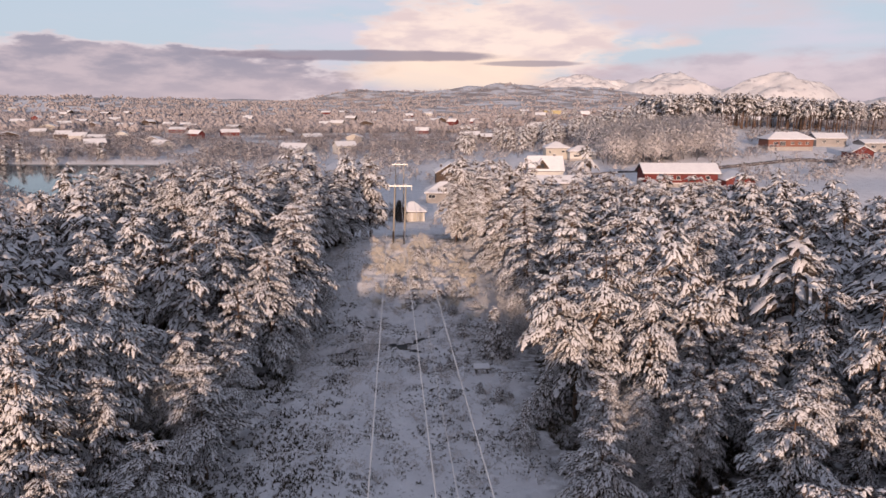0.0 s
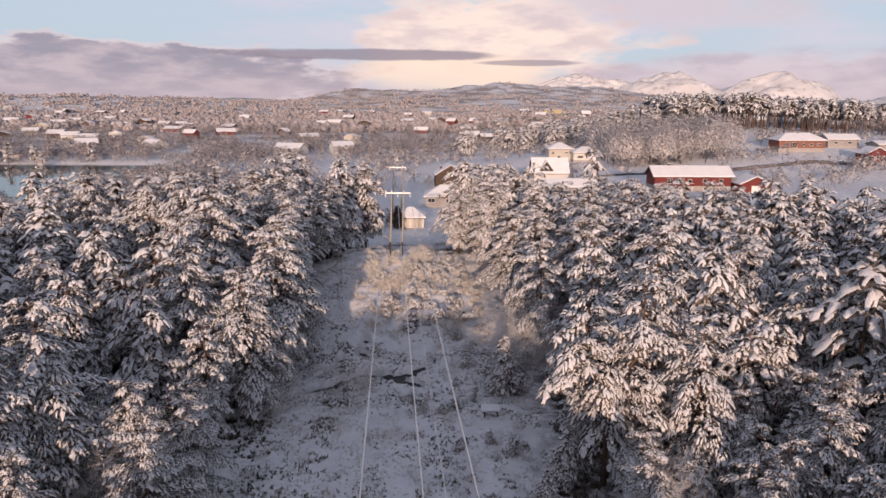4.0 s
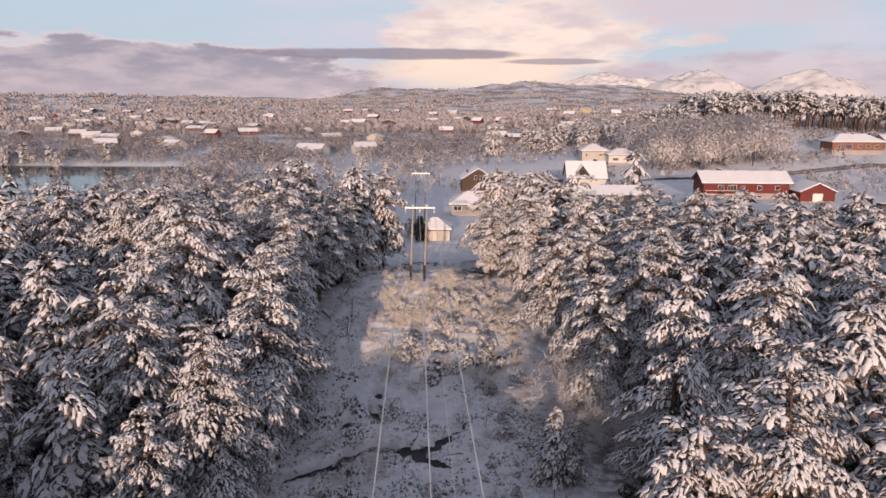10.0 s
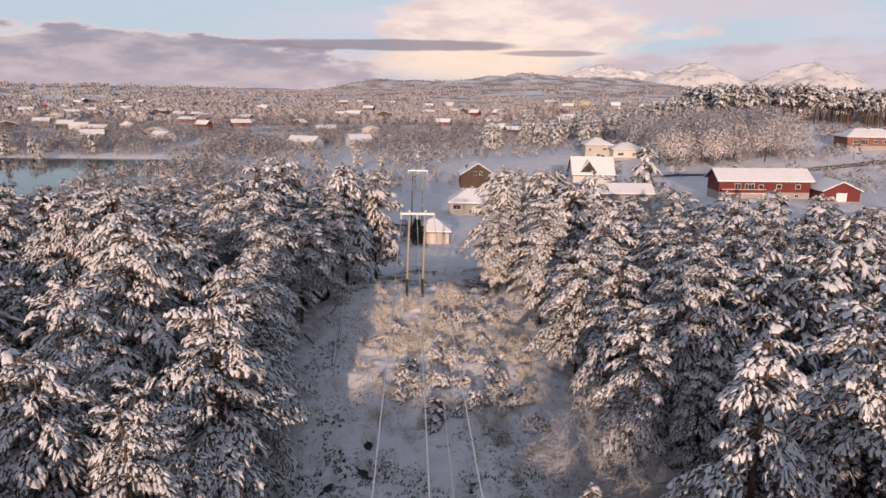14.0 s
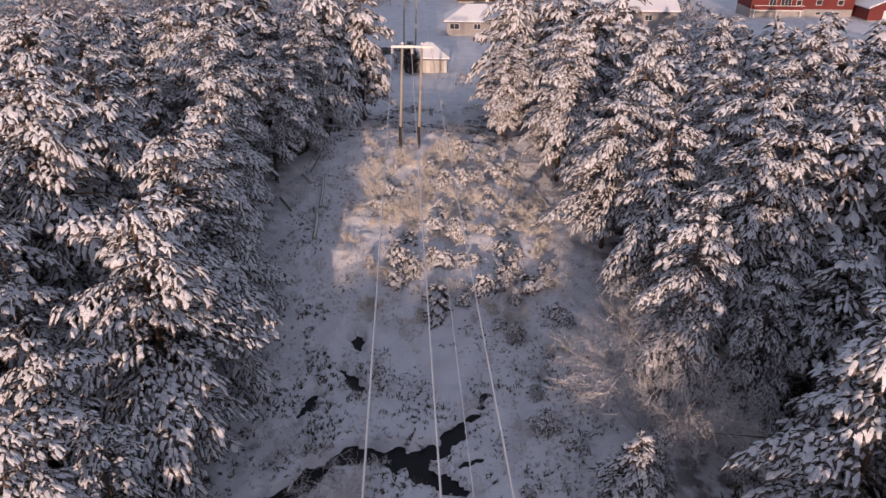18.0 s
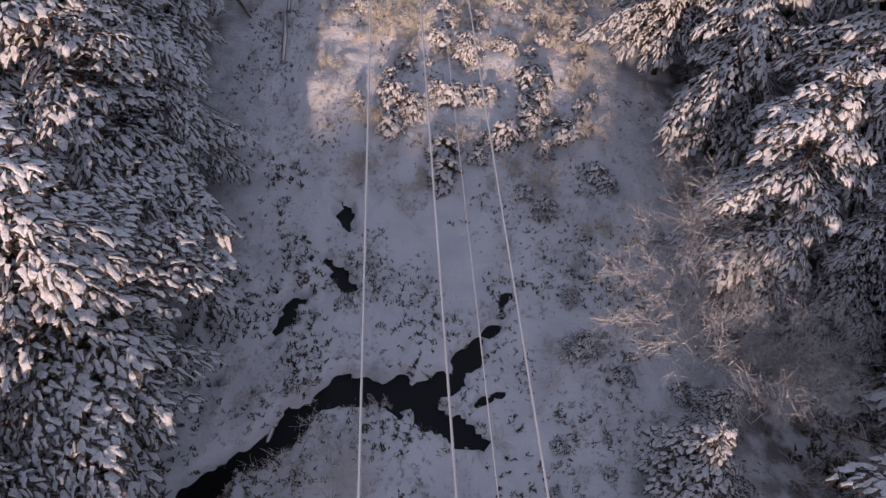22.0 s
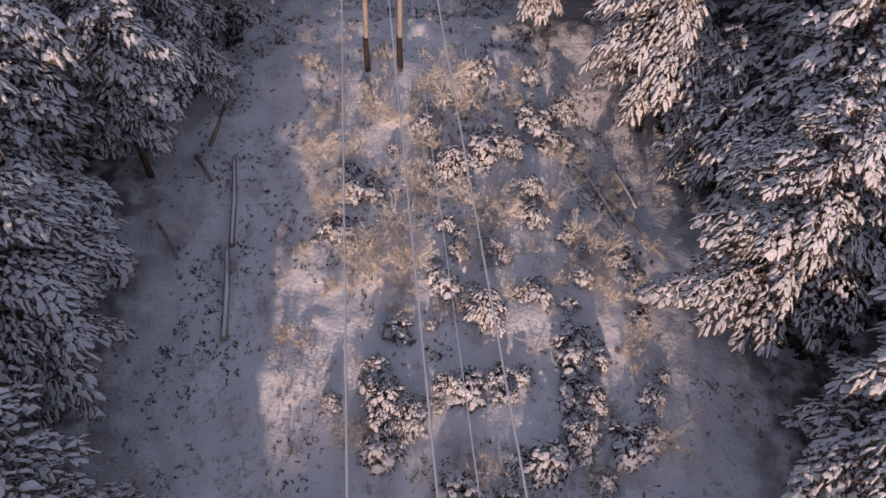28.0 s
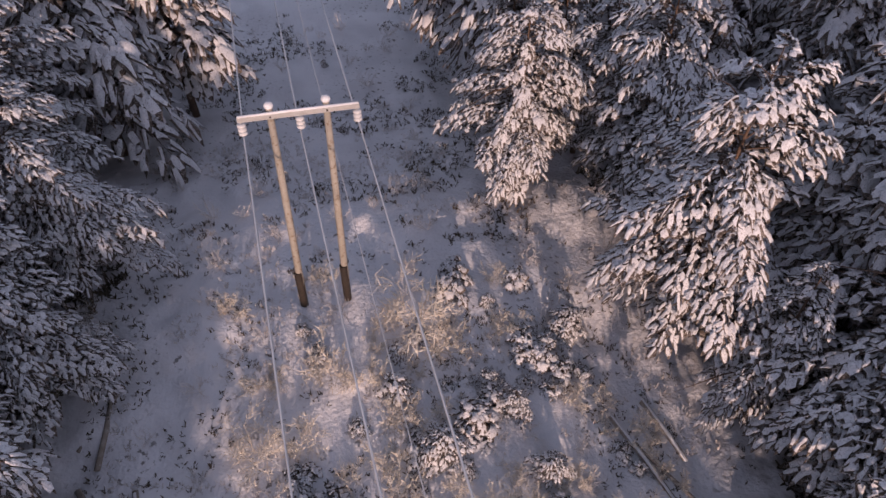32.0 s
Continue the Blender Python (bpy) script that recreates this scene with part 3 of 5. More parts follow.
                shoot(at(0.97), a + bend, rise - 1.6 * fall, 1.15, fat)
        for j in range(12):
            g = j * 2.4
            shoot(stem(top * (0.925 + 0.006 * j)), g, 0.75 + 0.06 * j, 0.85 - 0.04 * j, 0.7)
    out = []
    for name, b, mat in (("trunk", tb, M_BARK), ("branching", bm, M_BARK)):
        me = bpy.data.meshes.new(name)
        b.to_mesh(me), b.free()
        me.materials.append(mat)
        out.append(me)
    sv, sq, nv, nq = fingers(rng, np.array(P), np.array(D), np.array(L), np.array(W), np.array(dr), np.array(li), np.array(S))
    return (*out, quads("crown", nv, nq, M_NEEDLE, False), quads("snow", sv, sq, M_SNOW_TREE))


def pine(parts, name, label):
    e = new(name)
    trunk, limbs, crown, snow = parts
    child("trunk", trunk, e, "rough reddish-brown bark")
    tagged(child("branching", limbs, e), kind="stuff")
    tagged(child("crown", crown, e, "dark green needles"), kind="stuff")
    tagged(child("snow", snow, e, "snow lying on the twigs"), kind="stuff")
    return tagged(e, label, "bush" if name == "snowy_bush" else "tree")


def placed(x, y, s=1.0, turn=0.0, sink=0.05, tilt=0.0):
    return Matrix.Translation((x, y, land_at(x, y) - sink)) @ Matrix.Rotation(turn, 4, "Z") @ Matrix.Rotation(tilt, 4, "X") @ Matrix.Scale(s, 4)


def plant(proto, x, y, s=1.0, turn=0.0, tilt=0.0):
    ob = copy_thing(proto, Matrix())
    ob.matrix_basis = placed(x, y, s, turn, 0.05, tilt)
    return ob


PARK = Matrix.Translation((0, -560, -40))
LABEL_PINE = "tall pine laden with fresh snow at the clearing's edge"
near_pines = [pine(pine_parts(100 + k, 17.0, r, wh, 5, 0.32, tip * 0.78, lo, pk, fk), "pine_tree", LABEL_PINE) for k, (r, wh, tip, lo, pk, fk) in enumerate((
    (5.1, 16, 0.52, 0.20, 0.46, 1), (5.6, 16, 0.54, 0.20, 0.42, 3), (4.6, 17, 0.50, 0.16, 0.58, 1), (5.6, 16, 0.54, 0.20, 0.40, 2), (5.0, 16, 0.52, 0.22, 0.42, 1), (4.0, 18, 0.48, 0.12, 0.75, 1)))]
mid_pines = [pine(pine_parts(200 + k, 16.0, r, 13, 5, 0.62, 0.70, 0.22, pk, fk), "pine_tree", "snow-laden pine within the forest") for k, (r, pk, fk) in enumerate((
    (4.7, 0.48, 1), (5.1, 0.42, 2), (4.2, 0.58, 1), (4.9, 0.42, 3)))]
far_pines = [pine(pine_parts(300 + k, 15.0, r, 9, 4, 1.0, 1.05, 0.25, pk), "pine_tree", "snow-dusted pine in a far wood") for k, (r, pk) in enumerate(((4.2, 0.55), (4.6, 0.5), (3.4, 0.8)))]
rough_pines = [pine(pine_parts(320 + k, 15.0, r, 7, 4, 1.5, 1.5, 0.25, 0.5), "pine_tree", "snow-dusted pine") for k, r in enumerate((4.3, 3.6))]
tall_pines = [pine(pine_parts(330 + k, 18.0, 4.2, 5, 4, 1.6, 1.6, 0.60, 0.45), "pine_tree", "tall bare-stemmed pine with a snowy crown on the hill") for k in range(2)]
young_pines = [pine(pine_parts(400 + k, 2.5, r, 7, 6, 0.26, 0.24, 0.08, 0.5, 1, 0.0, 1.3), "young_pine", "young pine bowed under snow in the clearing") for k, r in enumerate((1.3, 1.6, 1.1))]
spruce_proto = pine(pine_parts(450, 6.5, 1.8, 17, 6, 0.30, 0.29, 0.05, 0.95, 1, 0.0, 1.3), "young_spruce", "slim young spruce with golden-lit snow on its boughs")
snowy_bushes = [pine(pine_parts(470 + k, h, r, 4, 6, 0.27, 0.26, 0.10, 0.4, 1, 0.0, 1.8), "snowy_bush", "low evergreen bush rounded under clumps of snow") for k, (h, r) in enumerate(((1.1, 1.0), (0.8, 1.2), (1.4, 0.9)))]
PROTOS = rough_pines + snowy_bushes + near_pines + mid_pines + far_pines + tall_pines + young_pines + [spruce_proto]


# frosted broadleaf shrubs and birches: bare twigs furred with rime
def twig_mesh(seed, height, stems, depth, spreadness, thick, kids, mat, fur=1.0, bark=None):
    rng = np.random.default_rng(seed)
    V, Q, tops = [], [], []

    def seg(p, q, r0, r1):
        d = q - p
        d /= np.linalg.norm(d) + 1e-9
        a = np.cross(d, (0.31, 0.52, 0.79))
        a /= np.linalg.norm(a) + 1e-9
        b = np.cross(d, a)
        i = len(V)
        for c, r in ((p, r0), (q, r1)):
            for k in range(3):
                V.append(c + r * (math.cos(k * 2.0944) * a + math.sin(k * 2.0944) * b))
        for k in range(3):
            Q.append((i + k, i + (k + 1) % 3, i + 3 + (k + 1) % 3, i + 3 + k))

    def grow(p, d, length, r, lvl):
        nonlocal tops
        steps = 3 if lvl < depth else 2
        for s in range(steps):
            d = d + rng.normal(0, 0.16, 3) + (0, 0, 0.05 if lvl < 2 else -0.10)
            d = d / np.linalg.norm(d)
            q = p + d * length / steps
            rr = r * (fur if lvl == depth else 1.0)
            seg(p, q, rr, rr * 0.75)
            tops += [lvl] * 3
            r *= 0.78
            if lvl < depth:
                for _ in range(kids):
                    if rng.random() < 0.85:
                        e = d + rng.normal(0, 0.75, 3)
                        e /= np.linalg.norm(e)
                        grow(q, e, length * rng.uniform(0.42, 0.62), max(r * 0.7, thick * 0.55), lvl + 1)
            p = q

    for s in range(stems):
        a = s * 2.4 + rng.uniform(0, 1)
        d = np.array([math.cos(a) * spreadness, math.sin(a) * spreadness, 1.0])
        d /= np.linalg.norm(d)
        grow(np.array([math.cos(a) * 0.06, math.sin(a) * 0.06, -0.05]), d, height * rng.uniform(0.7, 1.0), thick * 1.6, 0)
    if bark is None:
        return quads("twigs", V, Q, mat, False)
    V, lv = np.array(V).reshape(-1, 6, 3), np.array(tops).reshape(-1, 3)[:, 0]
    q = np.array(Q[:3])
    return [quads(nm, V[k].reshape(-1, 3), (q[None] + 6 * np.arange(k.sum())[:, None, None]).reshape(-1, 4), m_, False) for nm, k, m_ in (("trunk", lv == 0, bark), ("twigs", lv > 0, mat))]


def shrub(name, me, label, category="shrub"):
    return tagged(new(name, me), label, category)


bushes = [shrub("frosted_shrub", twig_mesh(500 + k, h, st, 2, sp, 0.026, 2, M_FROST), "leafless shrub with twigs furred in white frost") for k, (h, st, sp) in enumerate(((1.3, 6, 0.9), (1.0, 6, 1.1), (1.6, 5, 0.7)))]
gold_bushes = [shrub("golden_shrub", twig_mesh(520 + k, h, st, 2, sp, 0.015, 4, M_FROST_GOLD, 1.4), "frosted shrub with pale golden twigs in the snow") for k, (h, st, sp) in enumerate(((1.1, 5, 1.0), (0.9, 5, 1.2), (1.4, 5, 0.8)))]


def birch(k, h, st):
    e = new("birch_tree")
    trunk, twigs = twig_mesh(540 + k, h, st, 3, 0.60, 0.013, 3, M_FROST, 1.15, M_TWIG)
    child("trunk", trunk, e, "slim grey stems")
    tagged(child("crown", twigs, e, "fine branches furred with white frost"), kind="stuff")
    return tagged(e, "slender leafless birch white with hoar frost", "tree")


birches = [birch(k, h, st) for k, (h, st) in enumerate(((4.2, 4), (5.2, 4)))]
tall_birch = birch(2, 6.2, 9)
PROTOS += bushes + gold_bushes + birches + [tall_birch]

rng = np.random.default_rng(7)
taken = []


def free(x, y, gap):
    if any((x - a) ** 2 + (y - b) ** 2 < max(gap, g) ** 2 for a, b, g in taken):
        return False
    taken.append((x, y, gap))
    return True


# trees known by their tops: x, y, height of the top, form
TOPS = ((-19, 50, 12.6, 2), (-40.6, 65.4, 14.3, 0), (-35.6, 53, 10.2, 4), (-23.5, 59.2, 16.4, 0), (-27.8, 70.5, 17.4, 0), (-19.3, 61.3, 14.0, 2), (-29.4, 53.6, 10.4, 5),
        (-53, 102, 19, 0), (-40.6, 92.9, 19.2, 4), (-34.3, 99.6, 18, 2), (-25.2, 104.3, 17.7, 0), (-18.4, 76.2, 17, 4), (-19.3, 101.6, 16.4, 3), (-18.0, 107.6, 15.6, 2), (-21.0, 106.0, 17.9, 2), (-17.5, 112.5, 16, 4), (-19.5, 118, 17, 0), (-26.4, 76.8, 20.6, 0),
        (-16.8, 66.8, 17.1, 4), (-23.3, 66.8, 14.7, 2), (-17.2, 55.5, 15.5, 2), (-16.0, 58.8, 12.0, 5), (-36, 94.5, 20.1, 0), (-23.2, 99, 19.4, 0), (-28.7, 105, 19, 4), (-34.9, 105, 19.9, 2),
        (-22.6, 96.4, 17.5, 0), (-20.2, 89.4, 17.2, 4), (-18.6, 82.2, 16.6, 2), (-27, 84, 20.0, 3), (-19.2, 71.6, 14.5, 2), (-33, 47.0, 11, 4), (-25, 44, 9.5, 2),
        (12.6, 44.4, 17.6, 3), (17.0, 49.0, 17.2, 4), (18.2, 41.6, 16, 2), (21.6, 62.8, 18.1, 0), (29.5, 63, 16.9, 4), (34, 53.2, 17.9, 3), (22.4, 25.4, 12.7, 0), (16.3, 28.8, 8.7, 5), (35.4, 74.6, 16.3, 3),
        (12.8, 85.4, 16.3, 2), (16.6, 80, 15.4, 0), (11.9, 75.2, 14.3, 2), (14.4, 60.2, 19.0, 5), (12.0, 95.0, 14.6, 5), (19.2, 81, 16.7, 0), (14.0, 99, 18.8, 0), (26.8, 118, 16.9, 4), (28.4, 99.8, 18.8, 0),
        (27.7, 92.8, 17.5, 3), (37.4, 101.4, 15.9, 0), (50.3, 112.4, 15.7, 4), (10.4, 91.9, 15.2, 0), (8.4, 106.2, 17.4, 4), (3.6, 116.0, 14.4, 0), (9.2, 113.6, 16.4, 4), (20.3, 91, 18.6, 3))
for k, (x, y, top, form) in enumerate(TOPS):
    taken.append((x, y, 4.4))
    plant(near_pines[form], x, y, (top - land_at(x, y)) / 17.4, k * 1.7)


def edge_left(y):
    return np.interp(y, (-30, 40, 55, 70, 83, 87, 101, 106, 113, 124, 140), (-15, -16.5, -17, -17.5, -18.5, -24.5, -24.5, -18.5, -16.5, -13.5, -13.5))


def edge_right(y):
    return np.interp(y, (-30, 40, 55, 62, 75, 85, 95, 105, 113, 122, 140), (10, 10, 10.5, 12.0, 12.5, 11.5, 10, 8.5, 7.0, 4.5, 4.5))


# edge trees meant to catch the low sun; pines on their sunward side are lowered
LIT = ((-19.0, 50.0), (12.6, 44.4), (17.0, 49.0), (-35.6, 53.0))
wood_spots, outer_and_shade_spots = [], []
for _ in range(12000):
    x, y = rng.uniform(-95, 95), rng.uniform(-75, 150)
    l, r = edge_left(y), edge_right(y)
    if 0 < x < 15.5 and 62 < y < 79:
        continue
    if y > -24 and (l - 0.2 < x < r + 0.2 or y > 139 + 6 * math.sin(x * 0.13)):
        continue
    dist = min(abs(x - l), abs(x - r))
    if x < -70 and y > 100 or (y < -20 and abs(x) > 38) or abs(x) > 72:
        continue
    close = (dist < 4.2 and 20 < y < 126) or (14 < y < 46 and abs(x) < 34)
    outer = abs(x) > 18 + max(0, y + 16) * 0.64 and y > -20
    if not free(x, y, 3.9 if close else (6.2 if outer else (4.9 if y > -20 else 3.7))):
        continue
    # pines behind y -20 are unseen and invented; their heights steer the low sun
    top = rng.uniform(13.0, 18.5) if y > -20 else (rng.uniform(9.0, 11.5) if x < -22 else rng.uniform(10.5, 12.5))
    if abs(x) > 28 and y > 50:
        top = rng.uniform(11.0, 15.5) if x > 0 or y < 80 else rng.uniform(10.0, 14.0)
    if 18 < x < 72 and y > 88:
        top = rng.uniform(11.0, 14.5)
    # low tops from here on let the sun reach the edge trees ahead
    if -20 < y < 20 and x < -8:
        top = rng.uniform(6.0, 9.0)
    if y < 46 and -23 < x < -11:
        top = min(rng.uniform(8.0, 11.5) if y > -20 else top, 0.137 * (66 - y) + rng.uniform(5.0, 7.0))
    if -20 < y < 46 and 8 < x < 32:
        top = rng.uniform(7.0, 11.5)
    if dist < 9 and 46 < y < 124:
        top = rng.uniform(9.5, 13.0)
    for x0, y0 in LIT:
        if y < y0 and abs(x - x0 + 0.06 * (y0 - y)) < 4.2:
            top = min(top, 0.137 * (y0 - y) + rng.uniform(6.5, 9.0))
    # unseen row behind, topped so its shadow covers the clearing up to y 82
    if y < -20 and -20 < x < 5:
        top = 0.137 * (82 - y) + rng.uniform(-1.4, 0.5)
    if close:
        plant(near_pines[(0, 1, 2, 3, 4, 5, 2, 4)[rng.integers(8)]], x, y, top / 17.4, rng.uniform(0, 6.28))
    elif dist < 22 and y > -5:
        plant(mid_pines[rng.integers(4)], x, y, top / 16.4, rng.uniform(0, 6.28))
    elif abs(x) < 14 + max(0, y + 16) * 0.62 and y > 0:
        wood_spots.append((x, y, top / 15.4, rng.uniform(0, 6.28)))
    else:
        outer_and_shade_spots.append((x, y, top / 15.4, rng.uniform(0, 6.28)))


# ---- power line ----
def pole_frame(name, x, y, z_top, gap, arm, lean_y, label, transformer=False):
    """Two-legged wooden pole with a steel crossarm and three hanging insulators."""
    zb = land_at(x, y) - 0.3
    e = new(name)
    e.location = (x, y, zb)
    h = z_top - zb
    for side in (-1, 1):
        bx = side * gap / 2
        bm = bmesh.new()
        tube(bm, [(bx - 0.35, lean_y, 0.6), (bx - 0.2, lean_y * 0.6, h * 0.45), (bx, 0, h)], [0.17, 0.15, 0.125], 12)
        post = part("pole", bm, M_POLE, e, "pale weathered timber pole")
        bm = bmesh.new()
        tube(bm, [(bx - 0.37, lean_y * 1.05, -0.1), (bx - 0.33, lean_y * 0.93, 2.6)], [0.185, 0.17], 12)
        part("tarred_foot", bm, M_TAR, post, "black tarred foot of the pole")
        bm = bmesh.new()
        bmesh.ops.create_uvsphere(bm, u_segments=10, v_segments=6, radius=0.17, matrix=Matrix.Translation((bx, 0, h + 0.05)) @ Matrix.Diagonal((1, 1, 0.8, 1)))
        part("snow_cap", bm, M_SNOW_ROOF, post, "round cap of snow")
    bm = boxed(-arm / 2, arm / 2, -0.24, -0.12, h - 0.36, h - 0.18)
    box(bm, -arm / 2, arm / 2, -0.12, -0.08, h - 0.22, h - 0.18)
    beam = part("crossarm", bm, M_STEEL, e, "grey steel crossarm dusted with snow")
    for side in (-1, 1):
        part("bolt", boxed(side * gap / 2 - 0.03, side * gap / 2 + 0.03, -0.27, -0.24, h - 0.30, h - 0.24), M_TAR, beam)
    bm = bmesh.new()
    tube(bm, [(-arm / 2 + 0.02, -0.18, h - 0.155), (0, -0.18, h - 0.15), (arm / 2 - 0.02, -0.18, h - 0.155)], [0.05, 0.06, 0.05], 6)
    part("snow_ridge", bm, M_SNOW_ROOF, beam)
    for k in (-1, 0, 1):
        ix = k * (arm / 2 - 0.10)
        bm = bmesh.new()
        tube(bm, [(ix, -0.18, h - 0.36), (ix, -0.18, h - 0.95)], [0.025, 0.025], 6)
        rod = part("insulator", bm, M_STEEL, e, "string of white insulator discs")
        for d in range(3):
            bm = bmesh.new()
            z = h - 0.50 - 0.17 * d
            tube(bm, [(ix, -0.18, z + 0.06), (ix, -0.18, z + 0.03), (ix, -0.18, z - 0.03), (ix, -0.18, z - 0.07)], [0.06, 0.15, 0.165, 0.08], 12)
            part("disc", bm, M_PORC, rod)
    if transformer:
        part("transformer", boxed(-0.55, 0.55, -0.5, 0.4, 2.2, 3.9), M_TAR, e, "dark transformer box between the poles")
        part("platform", boxed(-gap / 2 - 0.2, gap / 2 + 0.2, -0.6, 0.5, 2.0, 2.2), M_STEEL, e)
    return tagged(e, label, "power pole", "poles of the power line")


pole_frame("power_pole", -6.55, 110.0, 14.6, 1.95, 4.2, -0.5, "two-legged wooden power pole with a steel crossarm above frosted shrubs")
pole_frame("power_pole", -10.0, 172.0, 12.8, 2.2, 4.2, 0.0, "far two-legged wooden power pole carrying a transformer", True)


def wire(points, r, sag_n=24):
    """Frosted conductor through the supports given, sagging between them."""
    bm = bmesh.new()
    line, rad = [], []
    w = np.random.default_rng(int(abs(points[0][0]) * 100))
    for (x0, y0, z0, s), (x1, y1, z1, _) in zip(points, points[1:]):
        for k in range(sag_n):
            t = k / sag_n
            line.append((x0 + (x1 - x0) * t, y0 + (y1 - y0) * t, z0 + (z1 - z0) * t - 4 * s * t * (1 - t)))
            rad.append(r * w.uniform(0.85, 1.15))
    line.append(points[-1][:3]), rad.append(r)
    tube(bm, line, rad, 6)
    me = bpy.data.meshes.new("conductor")
    bm.to_mesh(me), bm.free()
    me.materials.append(M_WIRE)
    return tagged(new("power_line", me), "power line conductor furred white with frost", "cable", "conductors")


for k, (xa, xb, xc) in enumerate(((0.1, -8.55, -12.0), (2.6, -6.6, -10.0), (4.6, -4.55, -8.0))):
    wire(((xa, -30, 19.0, 2.0), (xb, 109.8, 13.72, 0.8), (xc, 171.8, 11.9, 0.5), (xc - 3, 262, 6.0, 0.5)), 0.032)
wire(((3.7, -30, 16.6, 1.6), (-5.45, 109.8, 11.7, 0.6), (-9.0, 171.8, 9.8, 0.5), (-11, 262, 4.0, 0.5)), 0.019)


# ---- clearing ----
def scatter(protos, count, x0, x1, y0, y1, lo, hi, seed, gap=0.0, keep=None):
    g = np.random.default_rng(seed)
    n = 0
    for _ in range(count):
        x, y = g.uniform(x0, x1), g.uniform(y0, y1)
        if keep and not keep(x, y):
            continue
        if gap and not free(x, y, gap):
            continue
        plant(protos[g.integers(len(protos))], x, y, g.uniform(lo, hi), g.uniform(0, 6.28))
        n += 1
    return n


def dry(x, y):
    return float(brook_depth(np.array([x]), np.array([y]))[0]) < 0.05


# shrubs on the sunlit knoll under the pole
for k, (x, y, s) in enumerate(((-7.4, 106.2, 1.0), (-5.6, 105.4, 0.9), (-3.3, 107.6, 1.25), (-2.2, 106.4, 1.0), (-9.8, 106.0, 0.8), (-10.4, 103.0, 0.9), (-6.3, 98.3, 1.0), (-7.6, 96.8, 1.0),
                              (-9.6, 99.5, 0.9), (-5.0, 100.6, 0.9), (2.0, 99.9, 0.8), (4.4, 96.8, 0.9), (3.2, 97.6, 0.8), (-8.6, 94.6, 0.7), (-5.2, 96.2, 0.8), (5.4, 86.7, 0.8), (5.3, 79.4, 0.9), (2.4, 82.6, 0.8), (-4.6, 103.6, 0.9))):
    plant(gold_bushes[k % 3], x, y, s * 1.25, k * 2.1)
for k, (x, y, s) in enumerate(((-6.6, 88.4, 0.85), (-5.6, 87.9, 0.65), (-3.9, 89.2, 0.6), (-2.0, 93.0, 0.85), (1.9, 87.0, 0.7), (2.6, 84.9, 0.55), (-3.1, 101.8, 0.75), (-1.2, 96.4, 0.5), (2.5, 88.4, 0.7), (2.3, 80.6, 0.55),
                              (3.4, 71.4, 0.6), (-6.9, 90.0, 0.6), (3.2, 74.6, 0.4), (1.6, 58.6, 0.5), (0.4, 57.2, 0.45), (-1.4, 58.2, 0.5), (-2.6, 60.6, 0.4), (3.6, 61.0, 0.4), (1.0, 100.4, 0.6), (0.2, 103.3, 0.55), (2.4, 105.8, 0.55), (3.8, 106.9, 0.7), (-0.6, 104.5, 0.4), (4.4, 51.0, 0.45), (6.2, 49.6, 0.6), (1.8, 49.8, 0.4))):
    plant(young_pines[k % 3], x, y, s, k * 1.3)
plant(tall_birch, 9.2, 71.6, 1.0, 0.8)
plant(tall_birch, 15.6, 33.5, 0.9, 2.8)
plant(tall_birch, -22.5, 39.5, 0.8, 4.4)
plant(spruce_proto, 6.9, 64.4, 1.0, 0.4)
plant(spruce_proto, 8.8, 67.5, 0.62, 2.4)
plant(spruce_proto, 9.8, 44.5, 0.75, 1.2)
plant(spruce_proto, 7.6, 40.5, 0.6, 3.2)
for k, (x, y, s) in enumerate(((-8.1, 63.8, 0.75), (12.8, 70.2, 0.9), (14.2, 69.6, 1.0), (10.9, 77.6, 0.85), (11.6, 69.2, 0.9), (10.2, 82.0, 0.6), (13.8, 64.6, 0.9), (-15.4, 76.0, 0.55), (-16.0, 84.6, 0.6), (14.8, 46.5, 0.9), (17.2, 43.5, 0.9), (-14.8, 55.5, 0.6), (-15.2, 60.4, 0.6),
                              (-19.5, 112.5, 0.8), (-16.5, 108.0, 0.55), (8.0, 108.5, 0.7), (7.2, 111.0, 0.8), (-16.4, 97.5, 0.5), (20.0, 52.0, 1.0))):
    plant(birches[k % 2], x, y, s, k * 1.9)
scatter(bushes, 120, -15, 10, 33, 70, 0.3, 0.8, 21, 1.5, dry)
scatter(bushes, 130, -15.5, 11, 70, 124, 0.3, 0.75, 22, 1.6, dry)
scatter(gold_bushes, 85, -12, 1.5, 90, 111, 0.5, 1.0, 23, 0.9, dry)
scatter(gold_bushes, 40, 1.5, 6.5, 90, 104, 0.5, 0.9, 43, 0.9, dry)
scatter(bushes, 90, -17, -9.5, 82, 122, 0.3, 0.7, 24, 1.3, dry)
scatter(bushes, 60, 8, 19, 62, 112, 0.6, 1.2, 26, 1.4, dry)
scatter(snowy_bushes, 170, -10, 7, 92, 110, 0.35, 0.9, 28, 0.7, dry)
scatter(snowy_bushes, 220, -4.5, 6.5, 88, 110, 0.45, 1.05, 27, 0.75, dry)
scatter(snowy_bushes, 130, -0.5, 8, 90, 106, 0.4, 0.9, 44, 0.65, dry)
scatter(snowy_bushes, 60, -9, 7.5, 82, 93, 0.6, 1.2, 41, 0.8, dry)
scatter(gold_bushes, 70, -9, 8, 82, 94, 0.6, 1.0, 42, 0.8, dry)
